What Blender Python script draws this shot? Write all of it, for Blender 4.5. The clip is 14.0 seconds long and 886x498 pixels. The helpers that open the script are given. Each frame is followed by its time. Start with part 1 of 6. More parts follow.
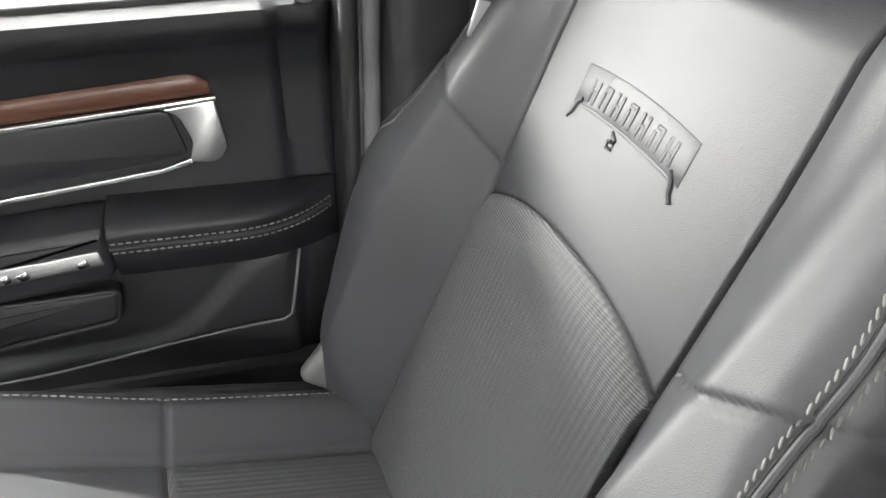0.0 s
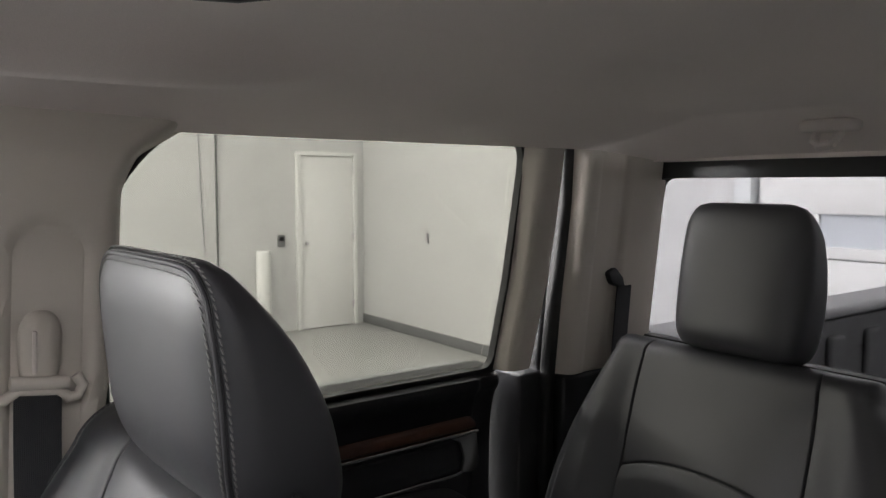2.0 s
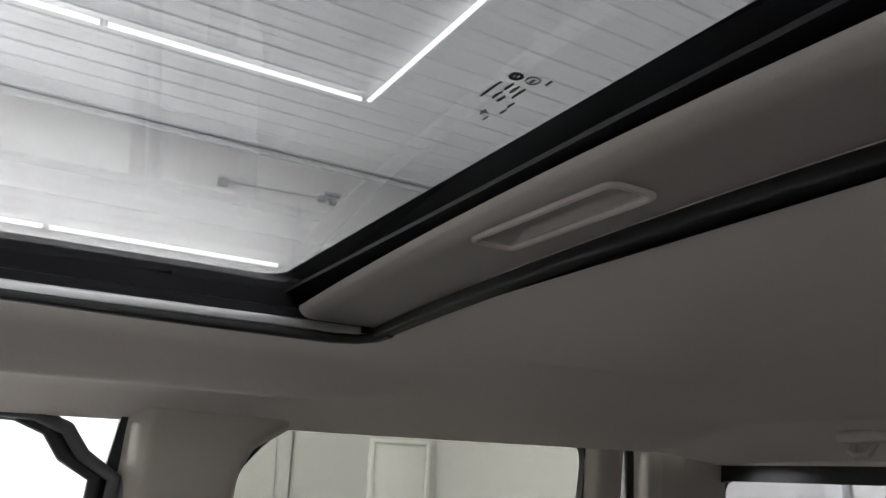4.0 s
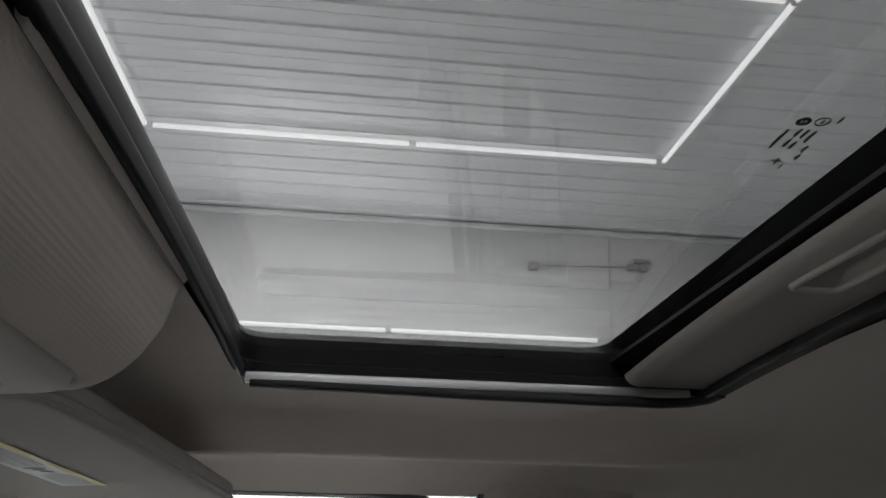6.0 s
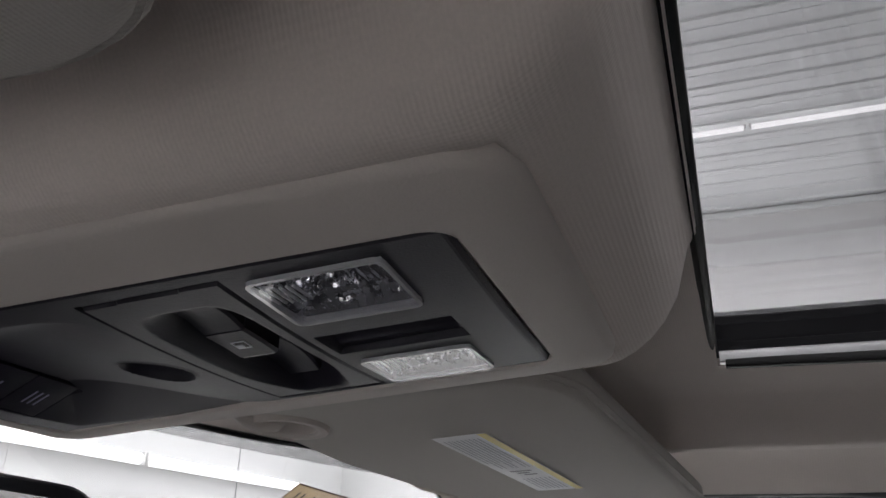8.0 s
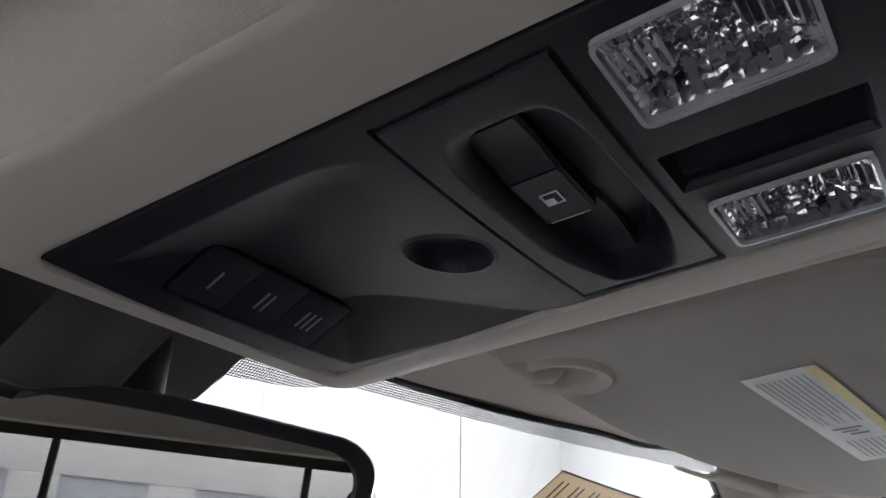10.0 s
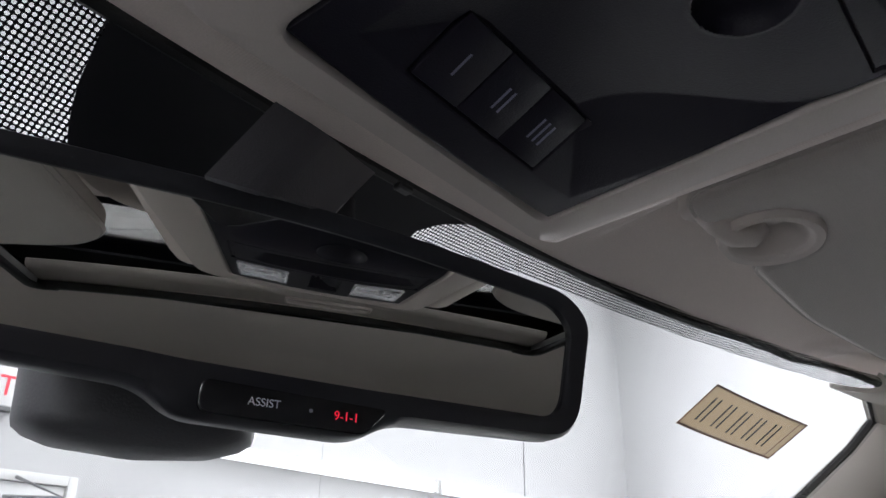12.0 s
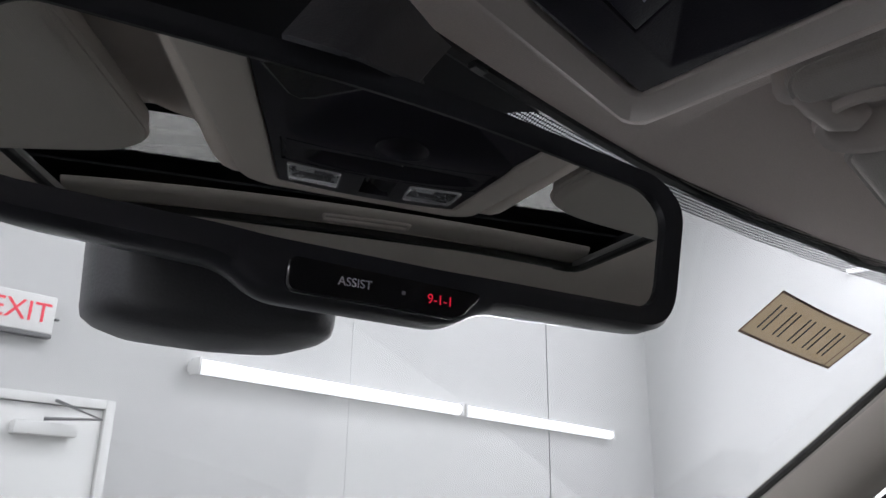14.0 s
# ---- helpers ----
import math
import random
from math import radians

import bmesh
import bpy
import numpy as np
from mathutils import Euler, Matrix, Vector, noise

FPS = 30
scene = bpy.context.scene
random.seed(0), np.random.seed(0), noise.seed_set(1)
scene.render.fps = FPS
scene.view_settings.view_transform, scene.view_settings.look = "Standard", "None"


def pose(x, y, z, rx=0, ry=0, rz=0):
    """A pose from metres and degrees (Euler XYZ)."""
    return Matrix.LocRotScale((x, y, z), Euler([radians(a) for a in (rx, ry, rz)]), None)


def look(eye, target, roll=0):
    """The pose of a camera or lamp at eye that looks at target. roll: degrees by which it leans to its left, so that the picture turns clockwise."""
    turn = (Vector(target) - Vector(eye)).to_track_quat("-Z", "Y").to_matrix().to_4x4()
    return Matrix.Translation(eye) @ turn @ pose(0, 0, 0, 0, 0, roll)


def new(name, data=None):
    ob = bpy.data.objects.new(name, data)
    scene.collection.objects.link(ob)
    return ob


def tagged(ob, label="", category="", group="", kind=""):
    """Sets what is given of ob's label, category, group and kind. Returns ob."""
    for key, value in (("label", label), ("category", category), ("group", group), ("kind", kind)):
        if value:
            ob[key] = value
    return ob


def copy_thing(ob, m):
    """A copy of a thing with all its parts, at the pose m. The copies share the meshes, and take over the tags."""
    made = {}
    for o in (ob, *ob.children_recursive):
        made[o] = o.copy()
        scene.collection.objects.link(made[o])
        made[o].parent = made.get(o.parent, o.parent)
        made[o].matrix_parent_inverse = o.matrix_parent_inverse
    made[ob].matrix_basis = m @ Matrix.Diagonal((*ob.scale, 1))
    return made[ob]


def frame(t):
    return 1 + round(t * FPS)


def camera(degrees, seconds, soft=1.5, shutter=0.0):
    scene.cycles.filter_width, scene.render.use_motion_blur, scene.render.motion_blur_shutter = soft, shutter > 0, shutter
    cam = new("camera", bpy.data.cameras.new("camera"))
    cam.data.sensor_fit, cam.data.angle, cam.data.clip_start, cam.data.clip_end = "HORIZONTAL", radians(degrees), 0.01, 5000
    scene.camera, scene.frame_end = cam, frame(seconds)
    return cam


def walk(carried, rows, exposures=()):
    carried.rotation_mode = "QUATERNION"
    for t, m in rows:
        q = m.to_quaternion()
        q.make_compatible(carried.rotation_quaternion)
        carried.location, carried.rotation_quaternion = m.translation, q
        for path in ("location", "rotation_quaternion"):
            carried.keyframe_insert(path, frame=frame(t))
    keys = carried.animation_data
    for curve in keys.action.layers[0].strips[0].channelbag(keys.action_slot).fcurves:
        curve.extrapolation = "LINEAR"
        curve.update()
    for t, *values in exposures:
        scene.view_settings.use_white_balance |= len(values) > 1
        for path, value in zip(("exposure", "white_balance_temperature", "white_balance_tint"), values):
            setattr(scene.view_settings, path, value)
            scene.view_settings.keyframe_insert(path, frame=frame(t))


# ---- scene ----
cam = camera(60.1, 14.0)
PATH = [
    (0, (0.062, -0.091, 1.56), (1.632, -0.544, 0.407), 0.3),
    (0.5, (0.038, -0.146, 1.592), (1.663, -0.818, 0.639), -0.2),
    (1, (-0.031, -0.181, 1.621), (1.612, -1.076, 0.915), -0.0),
    (1.5, (-0.086, -0.188, 1.651), (1.545, -1.265, 1.226), -0.0),
    (2, (-0.134, -0.2, 1.675), (1.47, -1.383, 1.508), 0.1),
    (2.5, (-0.199, -0.17, 1.687), (1.395, -1.373, 1.796), 0.4),
    (2.7, (-0.215, -0.161, 1.691), (1.369, -1.361, 1.922), 0.3),
    (4.8, (-0.284, -0.099, 1.678), (1.428, -0.872, 2.365), 1.3),
    (5, (-0.285, -0.1, 1.679), (1.462, -0.786, 2.368), 0.8),
    (5.5, (-0.292, -0.109, 1.678), (1.525, -0.561, 2.38), 1.0),
    (6, (-0.307, -0.1, 1.671), (1.547, -0.299, 2.397), 1.2),
    (6.5, (-0.322, -0.087, 1.673), (1.537, -0.076, 2.41), 1.7),
    (7, (-0.315, -0.08, 1.67), (1.527, 0.125, 2.421), 1.6),
    (7.5, (-0.289, -0.049, 1.657), (1.516, 0.365, 2.411), 1.4),
    (8, (-0.255, -0.005, 1.655), (1.481, 0.638, 2.412), 1.1),
    (8.2, (-0.241, 0.009, 1.655), (1.464, 0.723, 2.421), 1.0),
    (10.3, (-0.189, 0.093, 1.604), (1.261, 1.183, 2.446), 1.3),
    (10.5, (-0.185, 0.105, 1.595), (1.252, 1.208, 2.441), 1.3),
    (11, (-0.186, 0.12, 1.578), (1.232, 1.246, 2.426), 1.2),
    (11.5, (-0.192, 0.146, 1.565), (1.21, 1.291, 2.414), 1.1),
    (12, (-0.194, 0.174, 1.559), (1.206, 1.338, 2.386), 0.9),
    (12.5, (-0.19, 0.191, 1.558), (1.217, 1.38, 2.337), 0.9),
    (13, (-0.188, 0.201, 1.557), (1.226, 1.409, 2.293), 0.7),
    (13.5, (-0.188, 0.207, 1.557), (1.228, 1.433, 2.259), 0.7),
    (14, (-0.188, 0.214, 1.55), (1.232, 1.461, 2.205), 0.9),
]
# tuned numbers
EXPOSURES = [(0, 2.12, 6650, 6), (0.5, 1.4, 6650, 8), (1, 0.85, 6650, 9), (1.5, 0.68, 6600, 10), (2, 0.82, 6550, 11), (2.7, 1.12, 6480, 11), (4.8, -0.05, 6450, 7), (6.5, -0.32, 6450, 8), (7.3, -0.28, 6430, 10), (8.2, 0.0, 6400, 13), (10.3, 0.28, 6230, 11), (11.5, 0.1, 6150, 11), (12.5, -0.06, 6170, 12), (14, -0.42, 6200, 12)]
LED_W = 145.0
MIRROR_TILT, MIRROR_LEAN = 4.4, 0.0
walk(cam, [(t, look(eye, target, roll)) for t, eye, target, roll in PATH], EXPOSURES)

# ---- world and light ----
world = bpy.data.worlds.new("world")
scene.world = world
world.use_nodes = True
world.node_tree.nodes["Background"].inputs[0].default_value = (0.9, 0.95, 1.0, 1)
world.node_tree.nodes["Background"].inputs[1].default_value = 0.0


# ---- materials ----
def material(name, color, rough=0.6, metal=0.0, grain=0.0, grain_size=400.0, spots=0.0, spot_size=6.0, bump=0.0, bump_kind="noise",
             coat=0.0, stretch=(1, 1, 1), spec=0.5, sheen=0.0, weave=2000.0):
    """A principled surface: colour varied at a fine and a broad scale, and a fine relief, all at real-world size."""
    m = bpy.data.materials.new(name)
    m.use_nodes = True
    nt = m.node_tree
    b = nt.nodes["Principled BSDF"]
    b.inputs["Base Color"].default_value = (*color, 1)
    b.inputs["Roughness"].default_value = rough
    b.inputs["Metallic"].default_value = metal
    b.inputs["Coat Weight"].default_value = coat
    b.inputs["Specular IOR Level"].default_value = spec
    b.inputs["Sheen Weight"].default_value = sheen
    tc = nt.nodes.new("ShaderNodeTexCoord")
    mp = nt.nodes.new("ShaderNodeMapping")
    mp.inputs["Scale"].default_value = stretch
    nt.links.new(tc.outputs["Object"], mp.inputs["Vector"])
    if grain or spots:
        n1 = nt.nodes.new("ShaderNodeTexNoise")
        n1.inputs["Scale"].default_value = grain_size
        n1.inputs["Detail"].default_value = 4
        n2 = nt.nodes.new("ShaderNodeTexNoise")
        n2.inputs["Scale"].default_value = spot_size
        n2.inputs["Detail"].default_value = 3
        for n in (n1, n2):
            nt.links.new(mp.outputs[0], n.inputs["Vector"])
        r1 = nt.nodes.new("ShaderNodeMapRange")
        r1.inputs[3].default_value, r1.inputs[4].default_value = 1 - grain, 1 + grain
        r2 = nt.nodes.new("ShaderNodeMapRange")
        r2.inputs[3].default_value, r2.inputs[4].default_value = 1 - spots, 1 + spots
        nt.links.new(n1.outputs["Fac"], r1.inputs[0])
        nt.links.new(n2.outputs["Fac"], r2.inputs[0])
        mu = nt.nodes.new("ShaderNodeMath")
        mu.operation = "MULTIPLY"
        nt.links.new(r1.outputs[0], mu.inputs[0])
        nt.links.new(r2.outputs[0], mu.inputs[1])
        sc = nt.nodes.new("ShaderNodeVectorMath")
        sc.operation = "SCALE"
        sc.inputs[0].default_value = color
        nt.links.new(mu.outputs[0], sc.inputs["Scale"])
        nt.links.new(sc.outputs[0], b.inputs["Base Color"])
        rr = nt.nodes.new("ShaderNodeMapRange")
        rr.inputs[3].default_value, rr.inputs[4].default_value = max(0.02, rough - 0.06), min(1, rough + 0.06)
        nt.links.new(n2.outputs["Fac"], rr.inputs[0])
        nt.links.new(rr.outputs[0], b.inputs["Roughness"])
    if bump:
        bp = nt.nodes.new("ShaderNodeBump")
        bp.inputs["Strength"].default_value = bump
        bp.inputs["Distance"].default_value = 0.0006
        if bump_kind == "noise":
            t = nt.nodes.new("ShaderNodeTexNoise")
            t.inputs["Scale"].default_value = grain_size
            t.inputs["Detail"].default_value = 3
            out = t.outputs["Fac"]
            nt.links.new(mp.outputs[0], t.inputs["Vector"])
        elif bump_kind == "leather":
            t = nt.nodes.new("ShaderNodeTexVoronoi")
            t.feature = "DISTANCE_TO_EDGE"
            t.inputs["Scale"].default_value = grain_size
            nt.links.new(mp.outputs[0], t.inputs["Vector"])
            out = t.outputs["Distance"]
        else:  # weave, ribs
            sep = nt.nodes.new("ShaderNodeSeparateXYZ")
            nt.links.new(mp.outputs[0], sep.inputs[0])
            waves = []
            for axis in {"weave": (0, 1), "webbing": (1, 2)}.get(bump_kind, (0, 2)):
                mm = nt.nodes.new("ShaderNodeMath")
                mm.operation = "MULTIPLY"
                mm.inputs[1].default_value = weave * (0.35 if bump_kind == "ribs" and axis == 0 else 1)
                ss = nt.nodes.new("ShaderNodeMath")
                ss.operation = "SINE"
                nt.links.new(sep.outputs[axis], mm.inputs[0])
                nt.links.new(mm.outputs[0], ss.inputs[0])
                waves.append(ss.outputs[0])
            out = waves[0]
            for w in waves[1:]:
                ad = nt.nodes.new("ShaderNodeMath")
                ad.operation = "ADD"
                nt.links.new(out, ad.inputs[0])
                nt.links.new(w, ad.inputs[1])
                out = ad.outputs[0]
        nt.links.new(out, bp.inputs["Height"])
        nt.links.new(bp.outputs[0], b.inputs["Normal"])
    return m


def glow(name, color, strength):
    m = bpy.data.materials.new(name)
    m.use_nodes = True
    b = m.node_tree.nodes["Principled BSDF"]
    b.inputs["Base Color"].default_value = (*[0.5 * v for v in color], 1)
    b.inputs["Emission Color"].default_value = (*color, 1)
    b.inputs["Emission Strength"].default_value = strength
    return m


def thin_glass(name, tint, gloss=0.02):
    """A pane that light passes straight through, with a mirror reflection that grows at grazing angles."""
    m = bpy.data.materials.new(name)
    m.use_nodes = True
    nt = m.node_tree
    nt.nodes.clear()
    o = nt.nodes.new("ShaderNodeOutputMaterial")
    tr = nt.nodes.new("ShaderNodeBsdfTransparent")
    tr.inputs[0].default_value = (*tint, 1)
    gl = nt.nodes.new("ShaderNodeBsdfGlossy")
    gl.inputs["Roughness"].default_value = gloss
    lw = nt.nodes.new("ShaderNodeLayerWeight")
    lw.inputs["Blend"].default_value = 0.5
    pw = nt.nodes.new("ShaderNodeMath")
    pw.operation = "POWER"
    pw.inputs[1].default_value = 5.0
    fr = nt.nodes.new("ShaderNodeMapRange")
    fr.inputs[3].default_value, fr.inputs[4].default_value = 0.022, 0.75
    nt.links.new(lw.outputs["Facing"], pw.inputs[0])
    nt.links.new(pw.outputs[0], fr.inputs[0])
    mx = nt.nodes.new("ShaderNodeMixShader")
    nt.links.new(fr.outputs[0], mx.inputs[0])
    nt.links.new(tr.outputs[0], mx.inputs[1])
    nt.links.new(gl.outputs[0], mx.inputs[2])
    nt.links.new(mx.outputs[0], o.inputs[0])
    return m


def dotted(name, color, pitch, hole):
    """A ceramic print with round clear holes, laid out on a grid in x and along the slope."""
    m = bpy.data.materials.new(name)
    m.use_nodes = True
    nt = m.node_tree
    nt.nodes.clear()
    o = nt.nodes.new("ShaderNodeOutputMaterial")
    tc = nt.nodes.new("ShaderNodeUVMap")
    sc = nt.nodes.new("ShaderNodeVectorMath")
    sc.operation = "SCALE"
    sc.inputs["Scale"].default_value = 1 / pitch
    vo = nt.nodes.new("ShaderNodeTexVoronoi")
    vo.voronoi_dimensions = "2D"
    vo.inputs["Scale"].default_value = 1
    vo.inputs["Randomness"].default_value = 0
    lt = nt.nodes.new("ShaderNodeMath")
    lt.operation = "LESS_THAN"
    lt.inputs[1].default_value = hole
    tr = nt.nodes.new("ShaderNodeBsdfTransparent")
    di = nt.nodes.new("ShaderNodeBsdfDiffuse")
    di.inputs[0].default_value = (*color, 1)
    mx = nt.nodes.new("ShaderNodeMixShader")
    nt.links.new(tc.outputs[0], sc.inputs[0])
    nt.links.new(sc.outputs[0], vo.inputs["Vector"])
    nt.links.new(vo.outputs["Distance"], lt.inputs[0])
    nt.links.new(lt.outputs[0], mx.inputs[0])
    nt.links.new(di.outputs[0], mx.inputs[1])
    nt.links.new(tr.outputs[0], mx.inputs[2])
    nt.links.new(mx.outputs[0], o.inputs[0])
    return m


def wood_grain(name):
    m = material(name, (0.16, 0.075, 0.045), 0.32, coat=0.3)
    nt = m.node_tree
    b = nt.nodes["Principled BSDF"]
    tc = nt.nodes.new("ShaderNodeTexCoord")
    mp = nt.nodes.new("ShaderNodeMapping")
    mp.inputs["Scale"].default_value = (60, 6, 90)
    n = nt.nodes.new("ShaderNodeTexNoise")
    n.inputs["Scale"].default_value = 4
    n.inputs["Detail"].default_value = 6
    r = nt.nodes.new("ShaderNodeValToRGB")
    r.color_ramp.elements[0].color = (0.040, 0.014, 0.009, 1)
    r.color_ramp.elements[1].color = (0.13, 0.055, 0.034, 1)
    nt.links.new(tc.outputs["Object"], mp.inputs[0])
    nt.links.new(mp.outputs[0], n.inputs["Vector"])
    nt.links.new(n.outputs["Fac"], r.inputs[0])
    nt.links.new(r.outputs[0], b.inputs["Base Color"])
    return m


def paper(name, color):
    """Thin paper: light that falls on its back comes through."""
    m = material(name, color, 0.7, grain=0.10, grain_size=160, spots=0.08, spot_size=25)
    nt = m.node_tree
    tr = nt.nodes.new("ShaderNodeBsdfTranslucent")
    tr.inputs[0].default_value = (*color, 1)
    mx = nt.nodes.new("ShaderNodeMixShader")
    mx.inputs[0].default_value = 0.55
    nt.links.new(nt.nodes["Principled BSDF"].outputs[0], mx.inputs[1])
    nt.links.new(tr.outputs[0], mx.inputs[2])
    nt.links.new(mx.outputs[0], nt.nodes["Material Output"].inputs[0])
    return m


M = dict(
    leather=material("leather", (0.038, 0.038, 0.043), 0.46, grain=0.10, grain_size=700, spots=0.10, spot_size=9, bump=0.28, bump_kind="leather"),
    perforated=material("perforated_leather", (0.056, 0.056, 0.060), 0.46, grain=0.12, grain_size=500, spots=0.08, spot_size=8, bump=0.26, bump_kind="ribs", weave=2300),
    black=material("black_plastic", (0.017, 0.017, 0.020), 0.48, grain=0.12, grain_size=900, spots=0.10, spot_size=12, bump=0.25),
    soft_black=material("soft_black_panel", (0.013, 0.013, 0.016), 0.45, spec=0.35, grain=0.12, grain_size=800, spots=0.12, spot_size=7, bump=0.4, bump_kind="leather"),
    console_black=material("console_black", (0.014, 0.0122, 0.0220), 0.48, spec=0.32, grain=0.15, grain_size=1200, spots=0.10, spot_size=18, bump=0.3),
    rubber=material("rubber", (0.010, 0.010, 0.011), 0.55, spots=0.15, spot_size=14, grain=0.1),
    gloss_black=material("gloss_black", (0.008, 0.008, 0.010), 0.16, spots=0.1, spot_size=20, grain=0.05),
    beige=material("beige_trim", (0.53, 0.485, 0.435), 0.55, grain=0.04, grain_size=900, spots=0.05, spot_size=5, bump=0.25),
    bezel=material("greige_bezel", (0.61, 0.555, 0.525), 0.66, spec=0.3, grain=0.04, grain_size=900, spots=0.04, spot_size=9, bump=0.2),
    headliner=material("headliner_cloth", (0.74, 0.66, 0.62), 0.95, grain=0.10, grain_size=900, spots=0.05, spot_size=4, bump=0.13, bump_kind="weave", weave=4300, sheen=0.15),
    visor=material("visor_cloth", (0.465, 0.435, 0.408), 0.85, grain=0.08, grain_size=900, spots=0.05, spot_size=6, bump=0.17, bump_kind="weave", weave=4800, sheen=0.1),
    chrome=material("chrome", (0.75, 0.75, 0.76), 0.12, 1.0, spots=0.06, spot_size=20, grain=0.02),
    satin=material("satin_silver", (0.42, 0.42, 0.43), 0.35, 1.0, grain=0.06, grain_size=900, spots=0.05, spot_size=15),
    alu=material("brushed_aluminium", (0.56, 0.56, 0.57), 0.36, 1.0, grain=0.10, grain_size=60, stretch=(20, 1, 20), spots=0.06, spot_size=10),
    thread=material("grey_thread", (0.165, 0.165, 0.16), 0.8, grain=0.15, grain_size=1500, spots=0.1, spot_size=30),
    webbing=material("belt_webbing", (0.022, 0.022, 0.026), 0.7, grain=0.2, grain_size=700, spots=0.1, spot_size=20, bump=0.6, bump_kind="webbing", weave=2600),
    wood=wood_grain("walnut_trim"),
    label=material("label_paper", (0.72, 0.72, 0.74), 0.45, spots=0.05, spot_size=30, grain=0.03),
    yellow=material("label_yellow", (0.75, 0.62, 0.20), 0.5, spots=0.05, spot_size=30, grain=0.03),
    ink=material("ink_grey", (0.28, 0.28, 0.30), 0.6),
    dark_ink=material("ink_black", (0.015, 0.015, 0.015), 0.6),
    dim_print=material("dim_violet_print", (0.26, 0.25, 0.36), 0.5),
    white_print=material("white_print", (0.65, 0.65, 0.72), 0.5),
    kraft=paper("tan_sticker", (0.38, 0.29, 0.18)),
    kraft_edge=material("tan_sticker_edge", (0.16, 0.075, 0.05), 0.7, grain=0.1, grain_size=200),
    glass=thin_glass("window_glass", (0.73, 0.735, 0.74)),
    side_glass=thin_glass("side_window_glass", (0.90, 0.905, 0.905)),
    rear_glass=thin_glass("privacy_glass", (0.455, 0.455, 0.430)),
    roof_glass=thin_glass("sunroof_glass", (0.455, 0.455, 0.46)),
    wall=material("wall_white", (0.58, 0.58, 0.58), 0.6, grain=0.02, grain_size=40, spots=0.03, spot_size=0.7),
    liner=material("ceiling_liner", (0.70, 0.72, 0.73), 0.42, grain=0.03, grain_size=20, spots=0.04, spot_size=0.5),
    floor=material("grey_epoxy", (0.34, 0.34, 0.33), 0.35, grain=0.08, grain_size=60, spots=0.12, spot_size=0.6),
    skirting=material("grey_skirting", (0.16, 0.16, 0.165), 0.5, grain=0.05, grain_size=40, spots=0.1, spot_size=2),
    door_paint=material("door_white", (0.76, 0.76, 0.75), 0.45, grain=0.02, grain_size=50, spots=0.03, spot_size=1.2),
    steel=material("door_steel", (0.35, 0.35, 0.36), 0.4, 0.8, grain=0.05, grain_size=90, spots=0.1, spot_size=6),
    truck_paint=material("truck_paint", (0.30, 0.30, 0.31), 0.3, 0.3, grain=0.03, grain_size=400, spots=0.05, spot_size=3, coat=0.5),
    bed_liner=material("bed_liner", (0.045, 0.045, 0.047), 0.75, grain=0.25, grain_size=220, spots=0.2, spot_size=5, bump=0.8),
    frit=material("ceramic_black", (0.018, 0.018, 0.022), 0.5, spec=0.35, spots=0.1, spot_size=10, grain=0.05),
    frit_dots=dotted("ceramic_dots", (0.01, 0.01, 0.012), 0.0025, 0.36),
    frit_fine=dotted("ceramic_fine_dots", (0.02, 0.02, 0.022), 0.0021, 0.39),
    mirror=material("mirror_silver", (0.95, 0.96, 0.92), 0.01, 1.0),
    wall_led=glow("wall_led_tube", (1.0, 0.99, 0.98), 3.0),
    led=glow("led_tube", (1.0, 0.99, 0.98), 3.6),
    red_glow=glow("red_letters", (1.0, 0.02, 0.06), 0.5),
    exit_red=glow("exit_letters", (1.0, 0.10, 0.14), 0.9),
)


# ---- building helpers ----
def part(name, bm, mat, parent=None, label="", angle=40, matrix=None, lay=None):
    """Links a bmesh as one mesh object, under a thing or a part if one is given."""
    me = bpy.data.meshes.new(name)
    if parent is None and lay is not None:
        bm.transform(lay)
    bmesh.ops.recalc_face_normals(bm, faces=bm.faces)
    bm.to_mesh(me)
    bm.free()
    for mm in mat if isinstance(mat, (list, tuple)) else [mat]:
        me.materials.append(mm)
    me.polygons.foreach_set("use_smooth", [True] * len(me.polygons))
    me.set_sharp_from_angle(angle=radians(angle))
    ob = new(name, me)
    if parent is not None:
        ob.parent = parent
    if matrix is not None:
        ob.matrix_local = matrix
    if label:
        ob["label"] = label
    return ob


def thing(name, label, category, at=(0, 0, 0), group="", kind="", matrix=None, lay=None):
    e = new(name)
    e.empty_display_size = 0.05
    e.matrix_local = (lay or Matrix()) @ (matrix if matrix is not None else Matrix.Translation(at))
    return tagged(e, label, category, group, kind)


def rbox(size, r=0.004, seg=3, m=Matrix(), bm=None):
    """A box with rounded edges, centred, moved by m."""
    bm = bm or bmesh.new()
    geo = bmesh.ops.create_cube(bm, size=1.0, matrix=m @ Matrix.Diagonal((*size, 1)))
    if r > 0:
        vs = set(geo["verts"])
        es = [e for e in bm.edges if e.verts[0] in vs and e.verts[1] in vs]
        bmesh.ops.bevel(bm, geom=es, offset=r, segments=seg, profile=0.5, affect="EDGES", clamp_overlap=True)
    return bm


def box(x0, x1, y0, y1, z0, z1, r=0.004, seg=3, bm=None):
    return rbox((x1 - x0, y1 - y0, z1 - z0), r, seg, Matrix.Translation(((x0 + x1) / 2, (y0 + y1) / 2, (z0 + z1) / 2)), bm)


